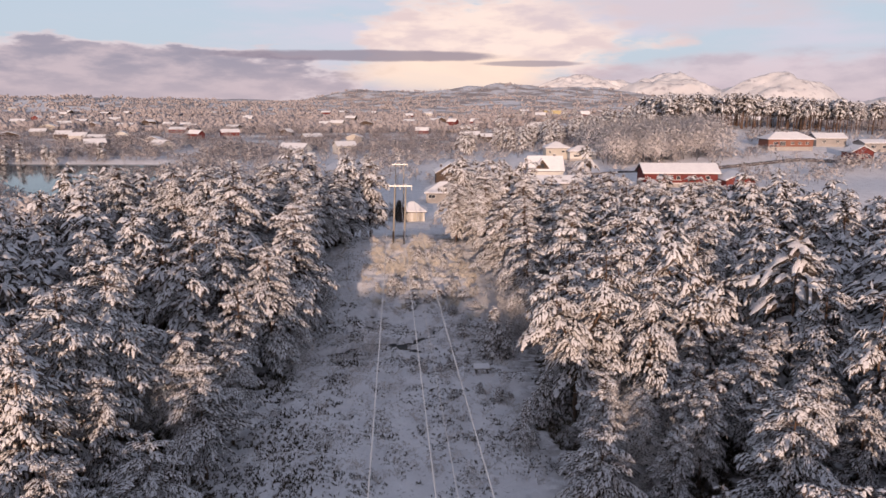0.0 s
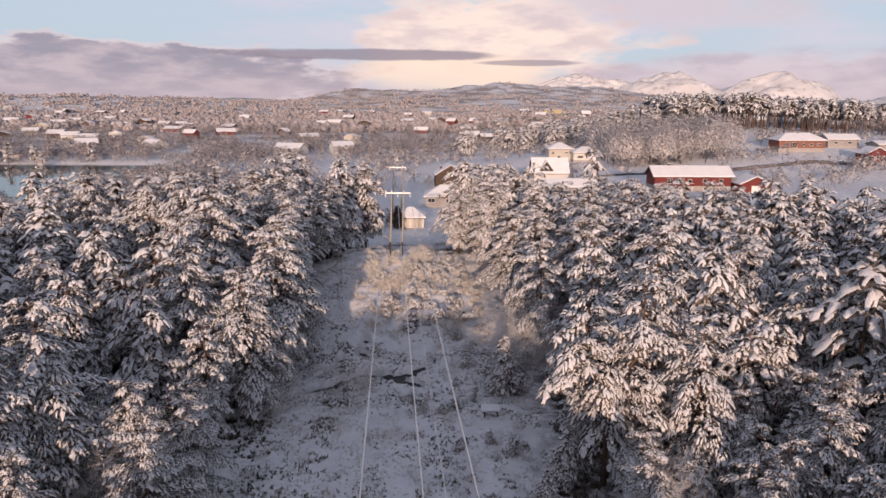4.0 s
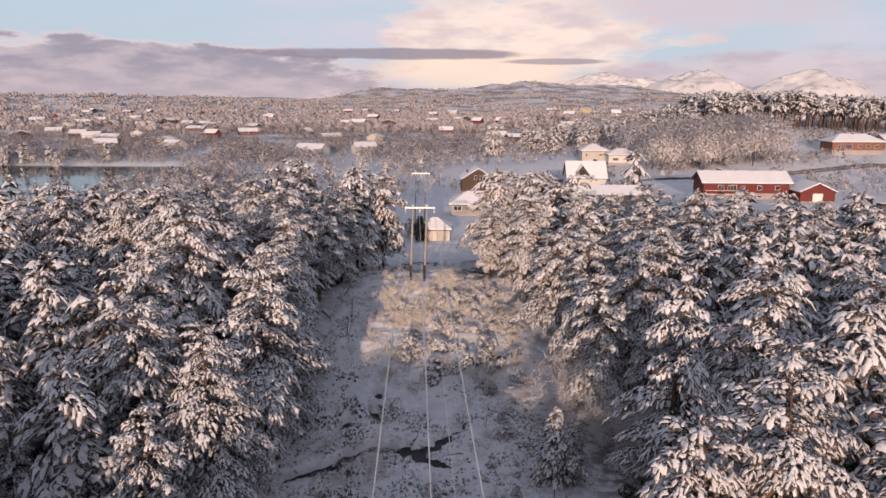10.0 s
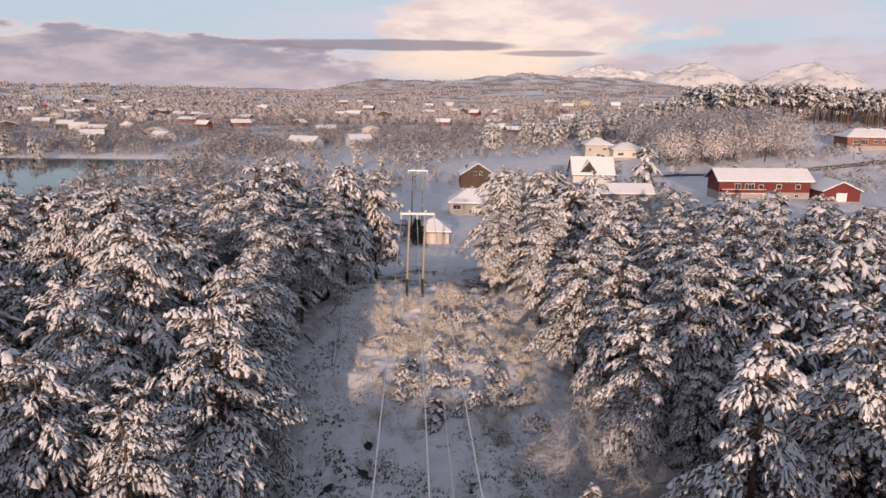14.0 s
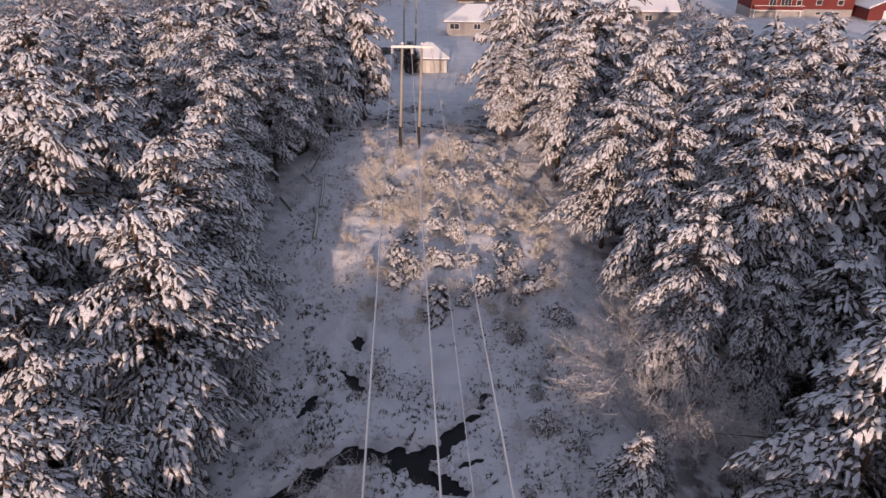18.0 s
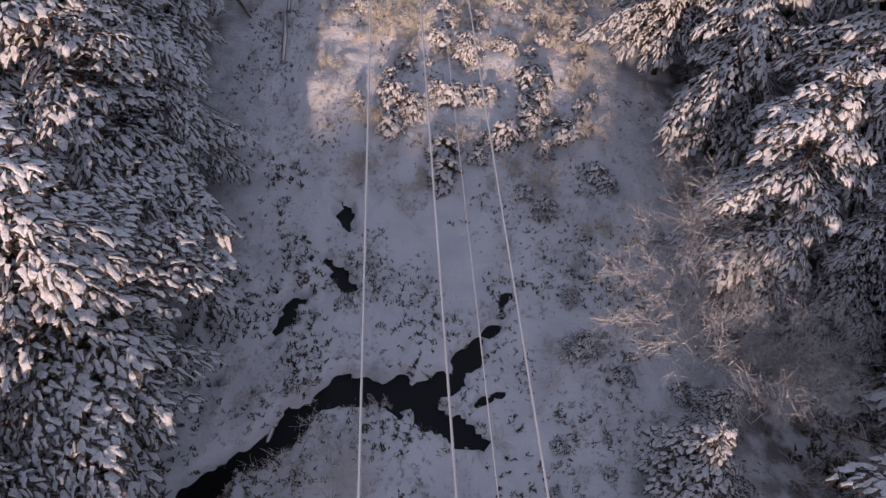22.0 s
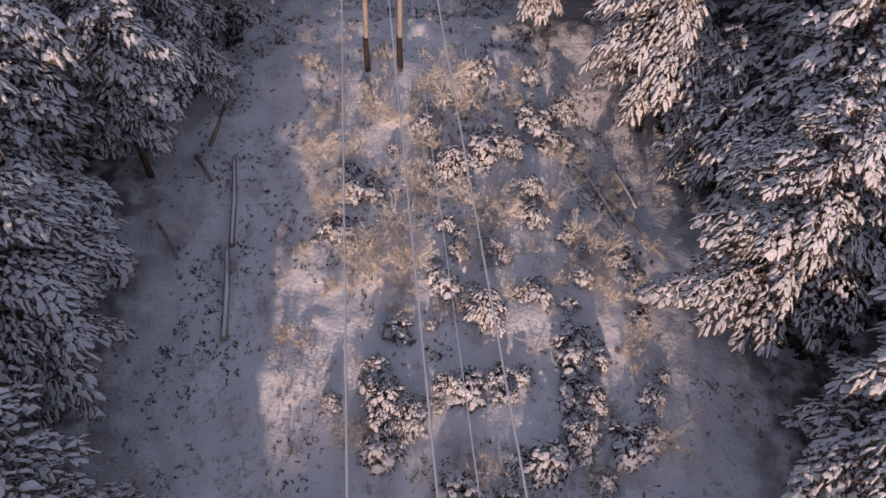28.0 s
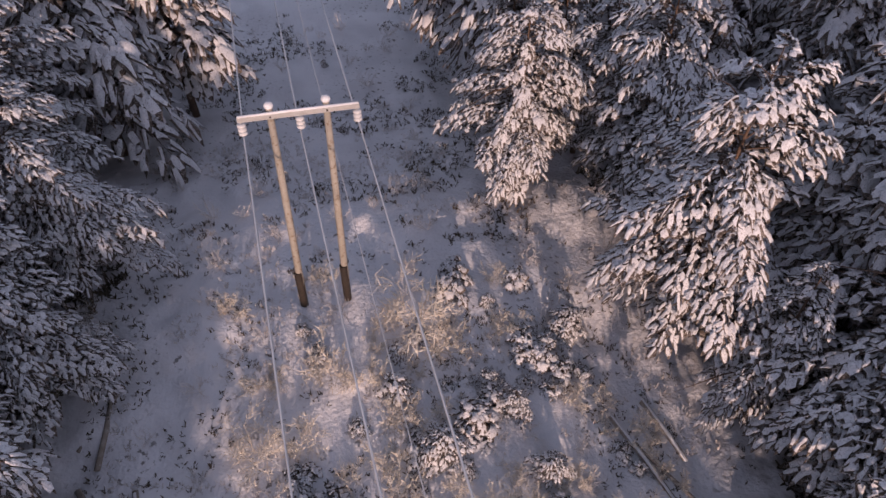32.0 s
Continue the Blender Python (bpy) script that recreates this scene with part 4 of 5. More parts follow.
scatter(snowy_bushes, 40, 1, 9, 44, 84, 0.25, 0.6, 29, 1.2, dry)
scatter(bushes, 60, -14, 3, 112, 140, 0.3, 0.7, 45, 1.2, dry)
scatter(young_pines, 26, -14, 3, 112, 140, 0.15, 0.35, 46, 1.4, dry)
scatter(young_pines, 30, -9, 6, 84, 108, 0.2, 0.42, 25, 1.4, dry)


# heather and dead grass poking through the snow, uncountable
def tufts(name, count, x0, x1, y0, y1, seed, mat, label, dense=0.0, grow=1.0, coarse=1.0):
    g = np.random.default_rng(seed)
    x, y = g.uniform(x0, x1, count), g.uniform(y0, y1, count)
    k = fbm(x / 2.6, y / 2.6, 3, seed) > dense
    if grow > 1:
        wav = 1.6 * fbm(x / 3.5, y / 3.5, 3, seed + 3)
        k &= (x > edge_right(y) + 0.6 + wav) | (x < edge_left(y) - 0.3 + wav)
    x, y = x[k], y[k]
    n = len(x)
    z = land(x, y)
    V, Q = [], []
    blades = 5
    for b in range(blades):
        a = g.uniform(0, 6.28, n)
        r = g.uniform(0.05, 0.17, n) * grow * coarse
        h = g.uniform(0.02, 0.20, n) * grow * coarse
        w = g.uniform(0.012, 0.038, n) * grow * coarse
        ox, oy = x + g.normal(0, 0.06, n), y + g.normal(0, 0.06, n)
        ca, sa = np.cos(a), np.sin(a)
        p = np.stack([np.stack([ox + sa * w, oy - ca * w, z + 0.015], -1), np.stack([ox - sa * w, oy + ca * w, z + 0.015], -1),
                      np.stack([ox + ca * r - sa * w * 0.4, oy + sa * r + ca * w * 0.4, z + h], -1), np.stack([ox + ca * r + sa * w * 0.4, oy + sa * r - ca * w * 0.4, z + h], -1)], 1)
        i = len(V) * n * 4
        V.append(p.reshape(-1, 3))
        Q.append(np.arange(n * 4).reshape(-1, 4) + i)
    return tagged(new(name, quads(name, np.concatenate(V), np.concatenate(Q), mat, False)), label, "heather", kind="stuff")


tufts("heather", 14000, -17, 10, 30, 122, 71, M_HEATHER, "dark heather and dead stalks poking through thin snow", 0.22)
tufts("heather", 7000, -17, 8, 30, 80, 72, M_HEATHER, "dark heather and dead stalks poking through thin snow", 0.35, 1.0, 1.15)
tufts("heather", 2600, -18, -9, 30, 84, 76, M_HEATHER, "dark heather and dead stalks poking through thin snow", 0.1, 1.0, 1.5)
tufts("heather", 5000, -15, 4, 112, 142, 77, M_HEATHER, "dark heather and dead stalks poking through thin snow", 0.3, 1.0, 1.1)
tufts("frosted_grass", 18000, -16, 9, 34, 124, 73, M_FROST, "pale frosted grass in the snow", 0.05)

# thick dark tufts under the trees, put in to darken the shaded floor
tufts("heather", 16000, 7.5, 30, 26, 118, 74, M_HEATHER, "dark heather and dead branches deepening the shade on the forest floor", -0.5, 2.4)
tufts("heather", 16000, -36, -15, 26, 118, 75, M_HEATHER, "dark heather and dead branches deepening the shade on the forest floor", -0.5, 2.4)


def log(name, a, b, r, label, snow=True):
    e = new(name)
    za, zb = land_at(*a) + r * 0.5, land_at(*b) + r * 0.5
    mid = ((a[0] + b[0]) / 2 + 0.06, (a[1] + b[1]) / 2, (za + zb) / 2)
    bm = bmesh.new()
    tube(bm, [(*a, za), mid, (*b, zb)], [r, r * 0.92, r * 0.75], 10)
    part("stem", bm, M_LOG, e, "bare grey-brown stem")
    if snow:
        bm = bmesh.new()
        u = r * 0.62
        tube(bm, [(a[0], a[1] + 0.1, za + u), (mid[0], mid[1], mid[2] + u), (b[0], b[1] - 0.1, zb + u * 0.85)], [r * 0.55, r * 0.62, r * 0.42], 8)
        part("snow", bm, M_SNOW_ROOF, e, "strip of snow along the top")
    return tagged(e, label, "log")


log("fallen_log", (-14.1, 91.8), (-14.6, 96.8), 0.17, "fallen pine log half buried in snow")
log("fallen_log", (-14.4, 96.9), (-14.9, 102.4), 0.15, "fallen pine log half buried in snow")
log("fallen_log", (4.5, 102.5), (5.8, 98.6), 0.13, "fallen log under snow beside the forest edge")
log("fallen_log", (6.2, 103.0), (7.0, 100.1), 0.15, "fallen log under snow beside the forest edge")
log("fallen_log", (-11.9, 65.6), (-11.2, 67.4), 0.13, "short log lying at the dark brook")
log("fallen_log", (-16.4, 103.5), (-16.0, 106.8), 0.12, "thin log half buried in snow", False)
log("fallen_log", (-17.2, 104.4), (-15.6, 106.9), 0.08, "thin fallen limb half buried in snow", False)
log("fallen_log", (-17.1, 102.9), (-15.9, 100.9), 0.13, "short dark log half buried in snow", False)
log("fallen_log", (-18.4, 98.6), (-16.9, 96.2), 0.10, "thin fallen limb half buried in snow", False)
log("fallen_log", (7.6, 96.2), (5.2, 101.0), 0.09, "thin fallen stem under snow", False)


def snow_table():
    """Low plank table under snow beside the spruce."""
    e = new("plank_table")
    x, y = 4.9, 56.6
    e.location = (x, y, land_at(x, y))
    for i in range(4):
        part("plank", boxed(-0.85, 0.85, -0.70 + i * 0.36, -0.37 + i * 0.36, 0.62, 0.67), M_LOG, e, "grey timber plank" if i == 0 else "")
    for sx in (-0.6, 0.6):
        for sy in (-0.5, 0.5):
            part("leg", boxed(sx - 0.05, sx + 0.05, sy - 0.05, sy + 0.05, -0.1, 0.62), M_BROWN, e)
    bm = boxed(-0.88, 0.88, -0.72, 0.74, 0.672, 0.80)
    bmesh.ops.bevel(bm, geom=list(bm.edges), offset=0.05, segments=2, affect="EDGES")
    part("snow", bm, M_SNOW_ROOF, e, "even sheet of snow")
    return tagged(e, "low timber table under a sheet of snow in the clearing", "table")


snow_table()


def pallet(x, y, yaw):
    """Slatted pallet lying aslant under the trees."""
    e = new("wooden_pallet")
    e.matrix_basis = Matrix.Translation((x, y, land_at(x, y) + 0.1)) @ Matrix.Rotation(yaw, 4, "Z") @ Matrix.Rotation(radians(9), 4, "X")
    for k in (-1, 0, 1):
        part("bearer", boxed(-1.0, 1.0, k * 0.62 - 0.05, k * 0.62 + 0.05, 0.0, 0.10), M_BROWN, e)
    for k in range(8):
        part("slat", boxed(-1.0 + k * 0.262, -0.84 + k * 0.262, -0.75, 0.75, 0.104, 0.128), M_LOG, e, "weathered grey slat" if k == 0 else "")
    bm = boxed(-0.95, 0.1, 0.15, 0.7, 0.131, 0.19)
    bmesh.ops.bevel(bm, geom=list(bm.edges), offset=0.025, segments=1, affect="EDGES")
    part("snow", bm, M_SNOW_ROOF, e, "patch of snow")
    return tagged(e, "weathered slatted wooden pallet lying under the pines", "pallet")


pallet(-17.6, 78.6, 0.5)
e = new("marker_post")
e.location = (6.35, 60.6, land_at(6.35, 60.6))
bm = bmesh.new()
tube(bm, [(0, 0, -0.1), (0, 0, 1.35)], [0.05, 0.045], 8)
part("post", bm, M_BROWN, e, "dark timber post")
part("board", boxed(-0.16, 0.16, -0.07, -0.045, 1.05, 1.5), M_TRIM, e, "small white board")
bm = boxed(-0.18, 0.18, -0.12, 0.08, 1.502, 1.6)
bmesh.ops.bevel(bm, geom=list(bm.edges), offset=0.03, segments=1, affect="EDGES")
part("snow_cap", bm, M_SNOW_ROOF, e)
tagged(e, "small white board on a dark post beside the spruce", "sign")


# ---- houses ----
def plant_column(x, y):
    """Narrow dark evergreen: a short trunk and a tapered column of needle sprays."""
    g_ = np.random.default_rng(611)
    n = 900
    h, a = g_.uniform(0.03, 1.0, n), g_.uniform(0, 6.28, n)
    r = 1.15 * np.minimum(1, (1 - h) * 2.4 + 0.1) * np.minimum(1, 0.6 + h * 3) * g_.uniform(0.55, 1.05, n)
    P0 = np.stack([r * np.cos(a), r * np.sin(a), 5.4 * h + 0.2], -1)
    D = np.stack([np.cos(a), np.sin(a), 0 * a], -1)
    laden = (h > 0.75) & (g_.random(n) < 0.25)
    sv, sq, nv, nq = fingers(g_, P0, D, np.full(n, 0.34), np.full(n, 0.10), np.full(n, 0.1), np.full(n, 0.9), laden)
    e = new("column_evergreen")
    e.location = (x, y, land_at(x, y))
    bm = bmesh.new()
    tube(bm, [(0, 0, -0.2), (0, 0, 4.2)], [0.14, 0.04], 7)
    part("trunk", bm, M_BARK, e)
    tagged(child("crown", quads("crown", nv, nq, M_NEEDLE, False), e, "dense dark needles"), kind="stuff")
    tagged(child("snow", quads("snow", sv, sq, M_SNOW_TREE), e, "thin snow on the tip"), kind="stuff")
    return tagged(e, "narrow dark evergreen standing beside the garage", "tree")


def slab(bm, a, b, c, d, t):
    """A sloping sheet of thickness t on four corners."""
    lo = [bm.verts.new(p) for p in (a, b, c, d)]
    hi = [bm.verts.new((p[0], p[1], p[2] + t)) for p in (a, b, c, d)]
    bm.faces.new(hi)
    bm.faces.new(lo[::-1])
    for k in range(4):
        bm.faces.new((lo[k], lo[(k + 1) % 4], hi[(k + 1) % 4], hi[k]))


def window(e, x, y, z, w, h, facing, frame_mat=None):
    """A window on the wall: facing 0 towards -y, 1 towards +x, 3 towards -x."""
    f = frame_mat or M_TRIM
    if facing == 0:
        fr = part("window", boxed(x - w / 2, x + w / 2, y - 0.06, y + 0.02, z, z + h), f, e, "white-framed window")
        n = max(1, int(round(w / 0.9)))
        for k in range(n):
            a = x - w / 2 + 0.08 + k * (w - 0.08) / n
            part("pane", boxed(a, a + (w - 0.08) / n - 0.08, y - 0.075, y - 0.062, z + 0.09, z + h - 0.09), M_GLASS, fr)
    else:
        s = 1 if facing == 1 else -1
        fr = part("window", boxed(min(x, x + s * 0.06), max(x, x + s * 0.06), y - w / 2, y + w / 2, z, z + h), f, e, "white-framed window")
        a, b = x + s * 0.063, x + s * 0.076
        part("pane", boxed(min(a, b), max(a, b), y - w / 2 + 0.09, y + w / 2 - 0.09, z + 0.09, z + h - 0.09), M_GLASS, fr)


def house(x, y, w, d, wall_h, roof_h, mat, label, yaw=0.0, ridge="x", base=0.5, over=0.5, snow=0.28, windows=(), chimney=None, hip=False, door=None, name="house", z=None):
    """A timber house: foundation, walls with gables, overhanging roof under snow, windows, chimney."""
    e = new(name)
    e.matrix_basis = Matrix.Translation((x, y, land_at(x, y) if z is None else z)) @ Matrix.Rotation(radians(yaw), 4, "Z")
    X, Y = w / 2, d / 2
    part("foundation", boxed(-X + 0.03, X - 0.03, -Y + 0.03, Y - 0.03, -2.0, base), M_STONE, e, "grey stone foundation")
    bm = bmesh.new()
    top = base + wall_h
    b = [bm.verts.new(p) for p in ((-X, -Y, base), (X, -Y, base), (X, Y, base), (-X, Y, base))]
    t = [bm.verts.new(p) for p in ((-X, -Y, top), (X, -Y, top), (X, Y, top), (-X, Y, top))]
    apex = top + roof_h
    bm.faces.new(b[::-1])
    if hip:
        for k in range(4):
            bm.faces.new((b[k], b[(k + 1) % 4], t[(k + 1) % 4], t[k]))
        bm.faces.new(t)
    elif ridge == "x":
        g0, g1 = bm.verts.new((-X, 0, apex)), bm.verts.new((X, 0, apex))
        bm.faces.new((b[0], b[1], t[1], t[0])), bm.faces.new((b[2], b[3], t[3], t[2]))
        bm.faces.new((b[1], b[2], t[2], g1, t[1])), bm.faces.new((b[3], b[0], t[0], g0, t[3]))
        bm.faces.new((t[0], t[1], g1, g0)), bm.faces.new((t[2], t[3], g0, g1))
    else:
        g0, g1 = bm.verts.new((0, -Y, apex)), bm.verts.new((0, Y, apex))
        bm.faces.new((b[1], b[2], t[2], t[1])), bm.faces.new((b[3], b[0], t[0], t[3]))
        bm.faces.new((b[0], b[1], t[1], g0, t[0])), bm.faces.new((b[2], b[3], t[3], g1, t[2]))
        bm.faces.new((t[1], t[2], g1, g0)), bm.faces.new((t[3], t[0], g0, g1))
    part("wall", bm, mat, e)
    for nm, lift, th, ov, m_ in (("roof", 0.02, 0.14, over, M_TILE), ("roof_snow", 0.17, snow, over - 0.06, M_SNOW_ROOF)):
        bm = bmesh.new()
        if hip:
            k = roof_h / Y
            zl = top - ov * k + lift
            rx = max(0.3, X - Y)
            c = [(-X - ov, -Y - ov, zl), (X + ov, -Y - ov, zl), (X + ov, Y + ov, zl), (-X - ov, Y + ov, zl)]
            r0, r1 = (-rx, 0, apex + lift), (rx, 0, apex + lift)
            for dz in (0.0, th):
                v = [bm.verts.new((p[0], p[1], p[2] + dz)) for p in (*c, r0, r1)]
                for f in ((0, 1, 5, 4), (2, 3, 4, 5), (1, 2, 5), (3, 0, 4)):
                    bm.faces.new([v[i] for i in f])
                if dz == 0.0:
                    lo = v
            for i in range(4):
                bm.faces.new((lo[i], lo[(i + 1) % 4], v[(i + 1) % 4], v[i]))
        elif ridge == "x":
            k = roof_h / Y
            zl = top - ov * k + lift
            slab(bm, (-X - ov, -Y - ov, zl), (X + ov, -Y - ov, zl), (X + ov, 0, apex + lift), (-X - ov, 0, apex + lift), th)
            slab(bm, (-X - ov, 0, apex + lift), (X + ov, 0, apex + lift), (X + ov, Y + ov, zl), (-X - ov, Y + ov, zl), th)
        else:
            k = roof_h / X
            zl = top - ov * k + lift
            slab(bm, (-X - ov, -Y - ov, zl), (0, -Y - ov, apex + lift), (0, Y + ov, apex + lift), (-X - ov, Y + ov, zl), th)
            slab(bm, (0, -Y - ov, apex + lift), (X + ov, -Y - ov, zl), (X + ov, Y + ov, zl), (0, Y + ov, apex + lift), th)
        part(nm, bm, m_, e, "dark tiled roof" if nm == "roof" else "smooth snow on the roof")
    for wx, wz, ww, wh, face in windows:
        if face == 0:
            window(e, wx, -Y, base + wz, ww, wh, 0)
        else:
            window(e, X if face == 1 else -X, wx, base + wz, ww, wh, face)
    if door:
        dx_, dw, dh, dm = door
        part("door", boxed(dx_ - dw / 2, dx_ + dw / 2, -Y - 0.05, -Y + 0.02, base - 0.2, base - 0.2 + dh), dm, e, "plain panelled door")
    if chimney:
        cx, cy, ch = chimney
        st = part("chimney", boxed(cx - 0.4, cx + 0.4, cy - 0.4, cy + 0.4, top, apex + ch), M_TILE, e, "dark brick chimney")
        part("snow_cap", boxed(cx - 0.38, cx + 0.38, cy - 0.38, cy + 0.38, apex + ch + 0.003, apex + ch + 0.12), M_SNOW_ROOF, st)
    return tagged(e, label, "house" if name == "house" else name.replace("_", " "))


# garage past the power pole: two cream doors
g = house(-6.6, 167.5, 6.6, 5.5, 2.7, 1.7, M_WHITE, "low garage with two cream doors under a snowy hipped roof", hip=True, base=0.2, name="garage", over=0.6)
for k in (-1, 1):
    part("garage_door", boxed(k * 1.6 - 1.25, k * 1.6 + 1.25, -2.81, -2.74, 0.2, 2.5), M_CREAM, g, "wide cream garage door")
plant_column(-9.7, 163.6)
house(3.2, 208, 13.5, 9, 2.8, 2.6, M_GREY, "low grey house under a broad snowy hipped roof", hip=True, base=0.6, over=0.7, chimney=(-1.0, 0.6, 0.7),
      windows=((-5.0, 0.9, 2.2, 1.3, 0), (0.2, 0.9, 1.6, 1.3, 0), (4.4, 0.9, 1.6, 1.3, 0)))
house(4.8, 266, 11.3, 10, 4.4, 3.5, M_BROWN, "dark brown gabled house with small white windows in snow", ridge="y", base=0.6, over=0.6, chimney=(-3.4, 1.0, -0.6), yaw=4,
      windows=((-0.9, 4.1, 1.0, 1.5, 0), (1.0, 4.1, 1.0, 1.5, 0)), door=(3.2, 1.0, 2.1, M_TRIM))
house(19.3, 228, 6.4, 6, 2.4, 1.6, M_CREAM, "small cream outbuilding with a snowy gable roof", ridge="y", base=0.2, windows=((0.0, 0.8, 1.4, 1.2, 0),), name="outbuilding")
# white house with the brown triangular dormer
wh = house(38.5, 238, 12, 9, 4.6, 4.4, M_WHITE, "white house with a brown triangular dormer and snowy roof", base=0.8, chimney=(3.4, 0.3, 1.0), windows=((4.4, 0.8, 1.0, 1.2, 0), (-4.2, 0.8, 1.4, 1.2, 0), (1.6, 0.8, 1.4, 1.2, 0)), z=-0.4)
bm = bmesh.new()
v = [bm.verts.new(p) for p in ((-4.0, -4.4, 5.9), (1.0, -4.4, 5.9), (-1.5, -4.4, 9.2), (-4.0, -0.5, 5.9), (1.0, -0.5, 5.9), (-1.5, -0.5, 9.2))]
for f in ((0, 1, 2), (5, 4, 3), (0, 2, 5, 3), (2, 1, 4, 5), (1, 0, 3, 4)):
    bm.faces.new([v[i] for i in f])
dm = part("dormer", bm, M_BROWN, wh, "steep brown triangular dormer")
part("pane", boxed(-2.1, -0.9, -4.45, -4.41, 6.3, 7.7), M_GLASS, dm)
for k in (-1, 1):
    bm = bmesh.new()
    slab(bm, (-1.5, -4.7, 9.25), (-1.5 + k * 3.0, -4.7, 5.4), (-1.5 + k * 3.0, -0.4, 5.4), (-1.5, -0.4, 9.25), 0.3)
    part("dormer_snow", bm, M_SNOW_ROOF, dm)
house(36.0, 196, 18, 7, 2.6, 1.7, M_GREY, "long low house half hidden by snowy pines", base=0.4, windows=((-6.6, 0.5, 2.6, 1.5, 0), (-3.2, 0.5, 2.6, 1.5, 0), (3.0, 0.7, 1.6, 1.2, 0)), z=2.2)
house(57.0, 326, 11, 10, 5.2, 2.4, M_CREAM, "tall pale house with a snowy hipped roof on the slope", hip=True, base=0.6, over=0.7, chimney=(0.5, 0.2, 0.9), windows=((-3.6, 2.6, 0.9, 1.3, 0), (2.6, 3.0, 1.6, 1.0, 0), (0, 0.4, 1.6, 1.2, 0)))
house(67.5, 318, 12, 9, 3.4, 2.0, M_WHITE, "white wing with a snowy hipped roof on the slope", hip=True, base=0.5, over=0.7, windows=((-3.0, 0.8, 2.4, 1.2, 0), (3.0, 0.8, 2.4, 1.2, 0)))
# long red house with a white cellar wall and a balcony
rh = house(76.5, 209, 23, 8.5, 3.0, 2.3, M_RED, "long red timber house with white cellar wall and snowy roof", base=1.6, over=0.8, chimney=(-6.0, 0.6, 0.9), z=2.6,
           windows=((3.6, 0.9, 1.3, 1.2, 0), (8.4, 0.9, 1.3, 1.2, 0), (-3.8, 0.6, 2.4, 1.6, 0), (-6.8, 0.4, 1.6, 1.8, 0), (-0.9, 0.8, 1.2, 1.2, 0), (3.8, -1.2, 1.2, 0.7, 0), (8.2, -1.2, 1.2, 0.7, 0)))
bal = part("balcony", boxed(-11.3, -0.2, -5.6, -4.27, 1.35, 1.55), M_TRIM, rh, "red-boarded balcony along the front")
for k in range(22):
    part("board", boxed(-11.3 + k * 0.505, -10.86 + k * 0.505, -5.64, -5.60, 1.56, 2.4), M_RED, bal)
part("rail", boxed(-11.35, -0.15, -5.70, -5.56, 2.42, 2.52), M_TRIM, bal)
for px_ in (-11.0, -6.0, -0.6):
    part("post", boxed(px_ - 0.08, px_ + 0.08, -5.5, -5.34, -1.5, 1.34), M_TRIM, bal)
rg = house(93.0, 203, 9, 8, 2.5, 2.1, M_RED, "red timber garage with a white door and snowy gable", ridge="y", base=0.3, name="garage", z=2.6)
part("garage_door", boxed(-1.3, 1.3, -4.07, -3.99, 0.3, 2.4), M_TRIM, rg, "white garage door")
house(157, 304, 20, 10, 3.4, 2.5, M_ORANGE, "orange-red house with white windows and a snowy hipped roof", hip=True, base=1.2, over=0.8, chimney=(0, 0, 0.7),
      windows=((-6.8, 0.8, 2.0, 1.3, 0), (-3.6, 0.4, 2.6, 2.0, 0), (0.8, 0.9, 1.6, 1.2, 0), (4.0, 0.9, 1.6, 1.2, 0), (7.4, 0.9, 1.6, 1.2, 0)))
house(182, 316, 14, 9, 2.8, 2.0, M_GREY, "grey house with a shallow snowy roof", base=0.6, windows=((-3.4, 0.8, 1.6, 1.2, 0), (2.8, 0.8, 1.6, 1.2, 0)))
house(176, 280, 9, 8, 2.8, 2.4, M_RED, "small red house beside a snowy field", ridge="y", base=0.4, windows=((0.0, 0.9, 1.6, 1.2, 0),))
house(197, 300, 18, 9, 3.0, 1.2, M_GREY, "low grey building with a flat snowy roof", base=0.4, windows=((-5, 0.9, 2.2, 1.2, 0), (0, 0.9, 2.2, 1.2, 0), (5, 0.9, 2.2, 1.2, 0)))

# houses across the lake and through the valley town
TOWN = ((-424, 764), (-300, 580), (-281, 572), (-331, 616), (-367, 823), (-280, 755), (-92, 441), (-105, 575), (-196, 487), (-540, 905), (-470, 926), (-376, 607), (-236, 807), (-206, 688), (-62, 455), (-395, 690), (-345, 640), (-310, 600))
paints = (M_CREAM, M_WHITE, M_GREY, M_BROWN, M_BROWN, M_RED, M_WHITE, M_GREY)
rng = np.random.default_rng(31)
pads = []


def town_house(x, y, k, big=1.0):
    w, d = rng.uniform(10, 15) * big, rng.uniform(7.5, 9.5) * big
    pads.append((x, y))
    ws = tuple((w * f, 0.9, 1.4 * big, 1.3, 0) for f in (-0.32, 0.0, 0.3))
    kind = ("cream", "white", "grey", "dark brown", "dark brown", "red", "white", "grey")[k % 8]
    return house(x, y, w, d, rng.uniform(2.8, 4.8), rng.uniform(2.2, 3.4), paints[k % 8], f"{kind} timber house with a snowy roof in the valley town", yaw=rng.uniform(-35, 35),
                 ridge="xy"[int(rng.random() < 0.3)], windows=ws)


for k, (x, y) in enumerate(TOWN):
    tagged(town_house(x, y, k, 1.3), group="houses of the valley town")
k = 0
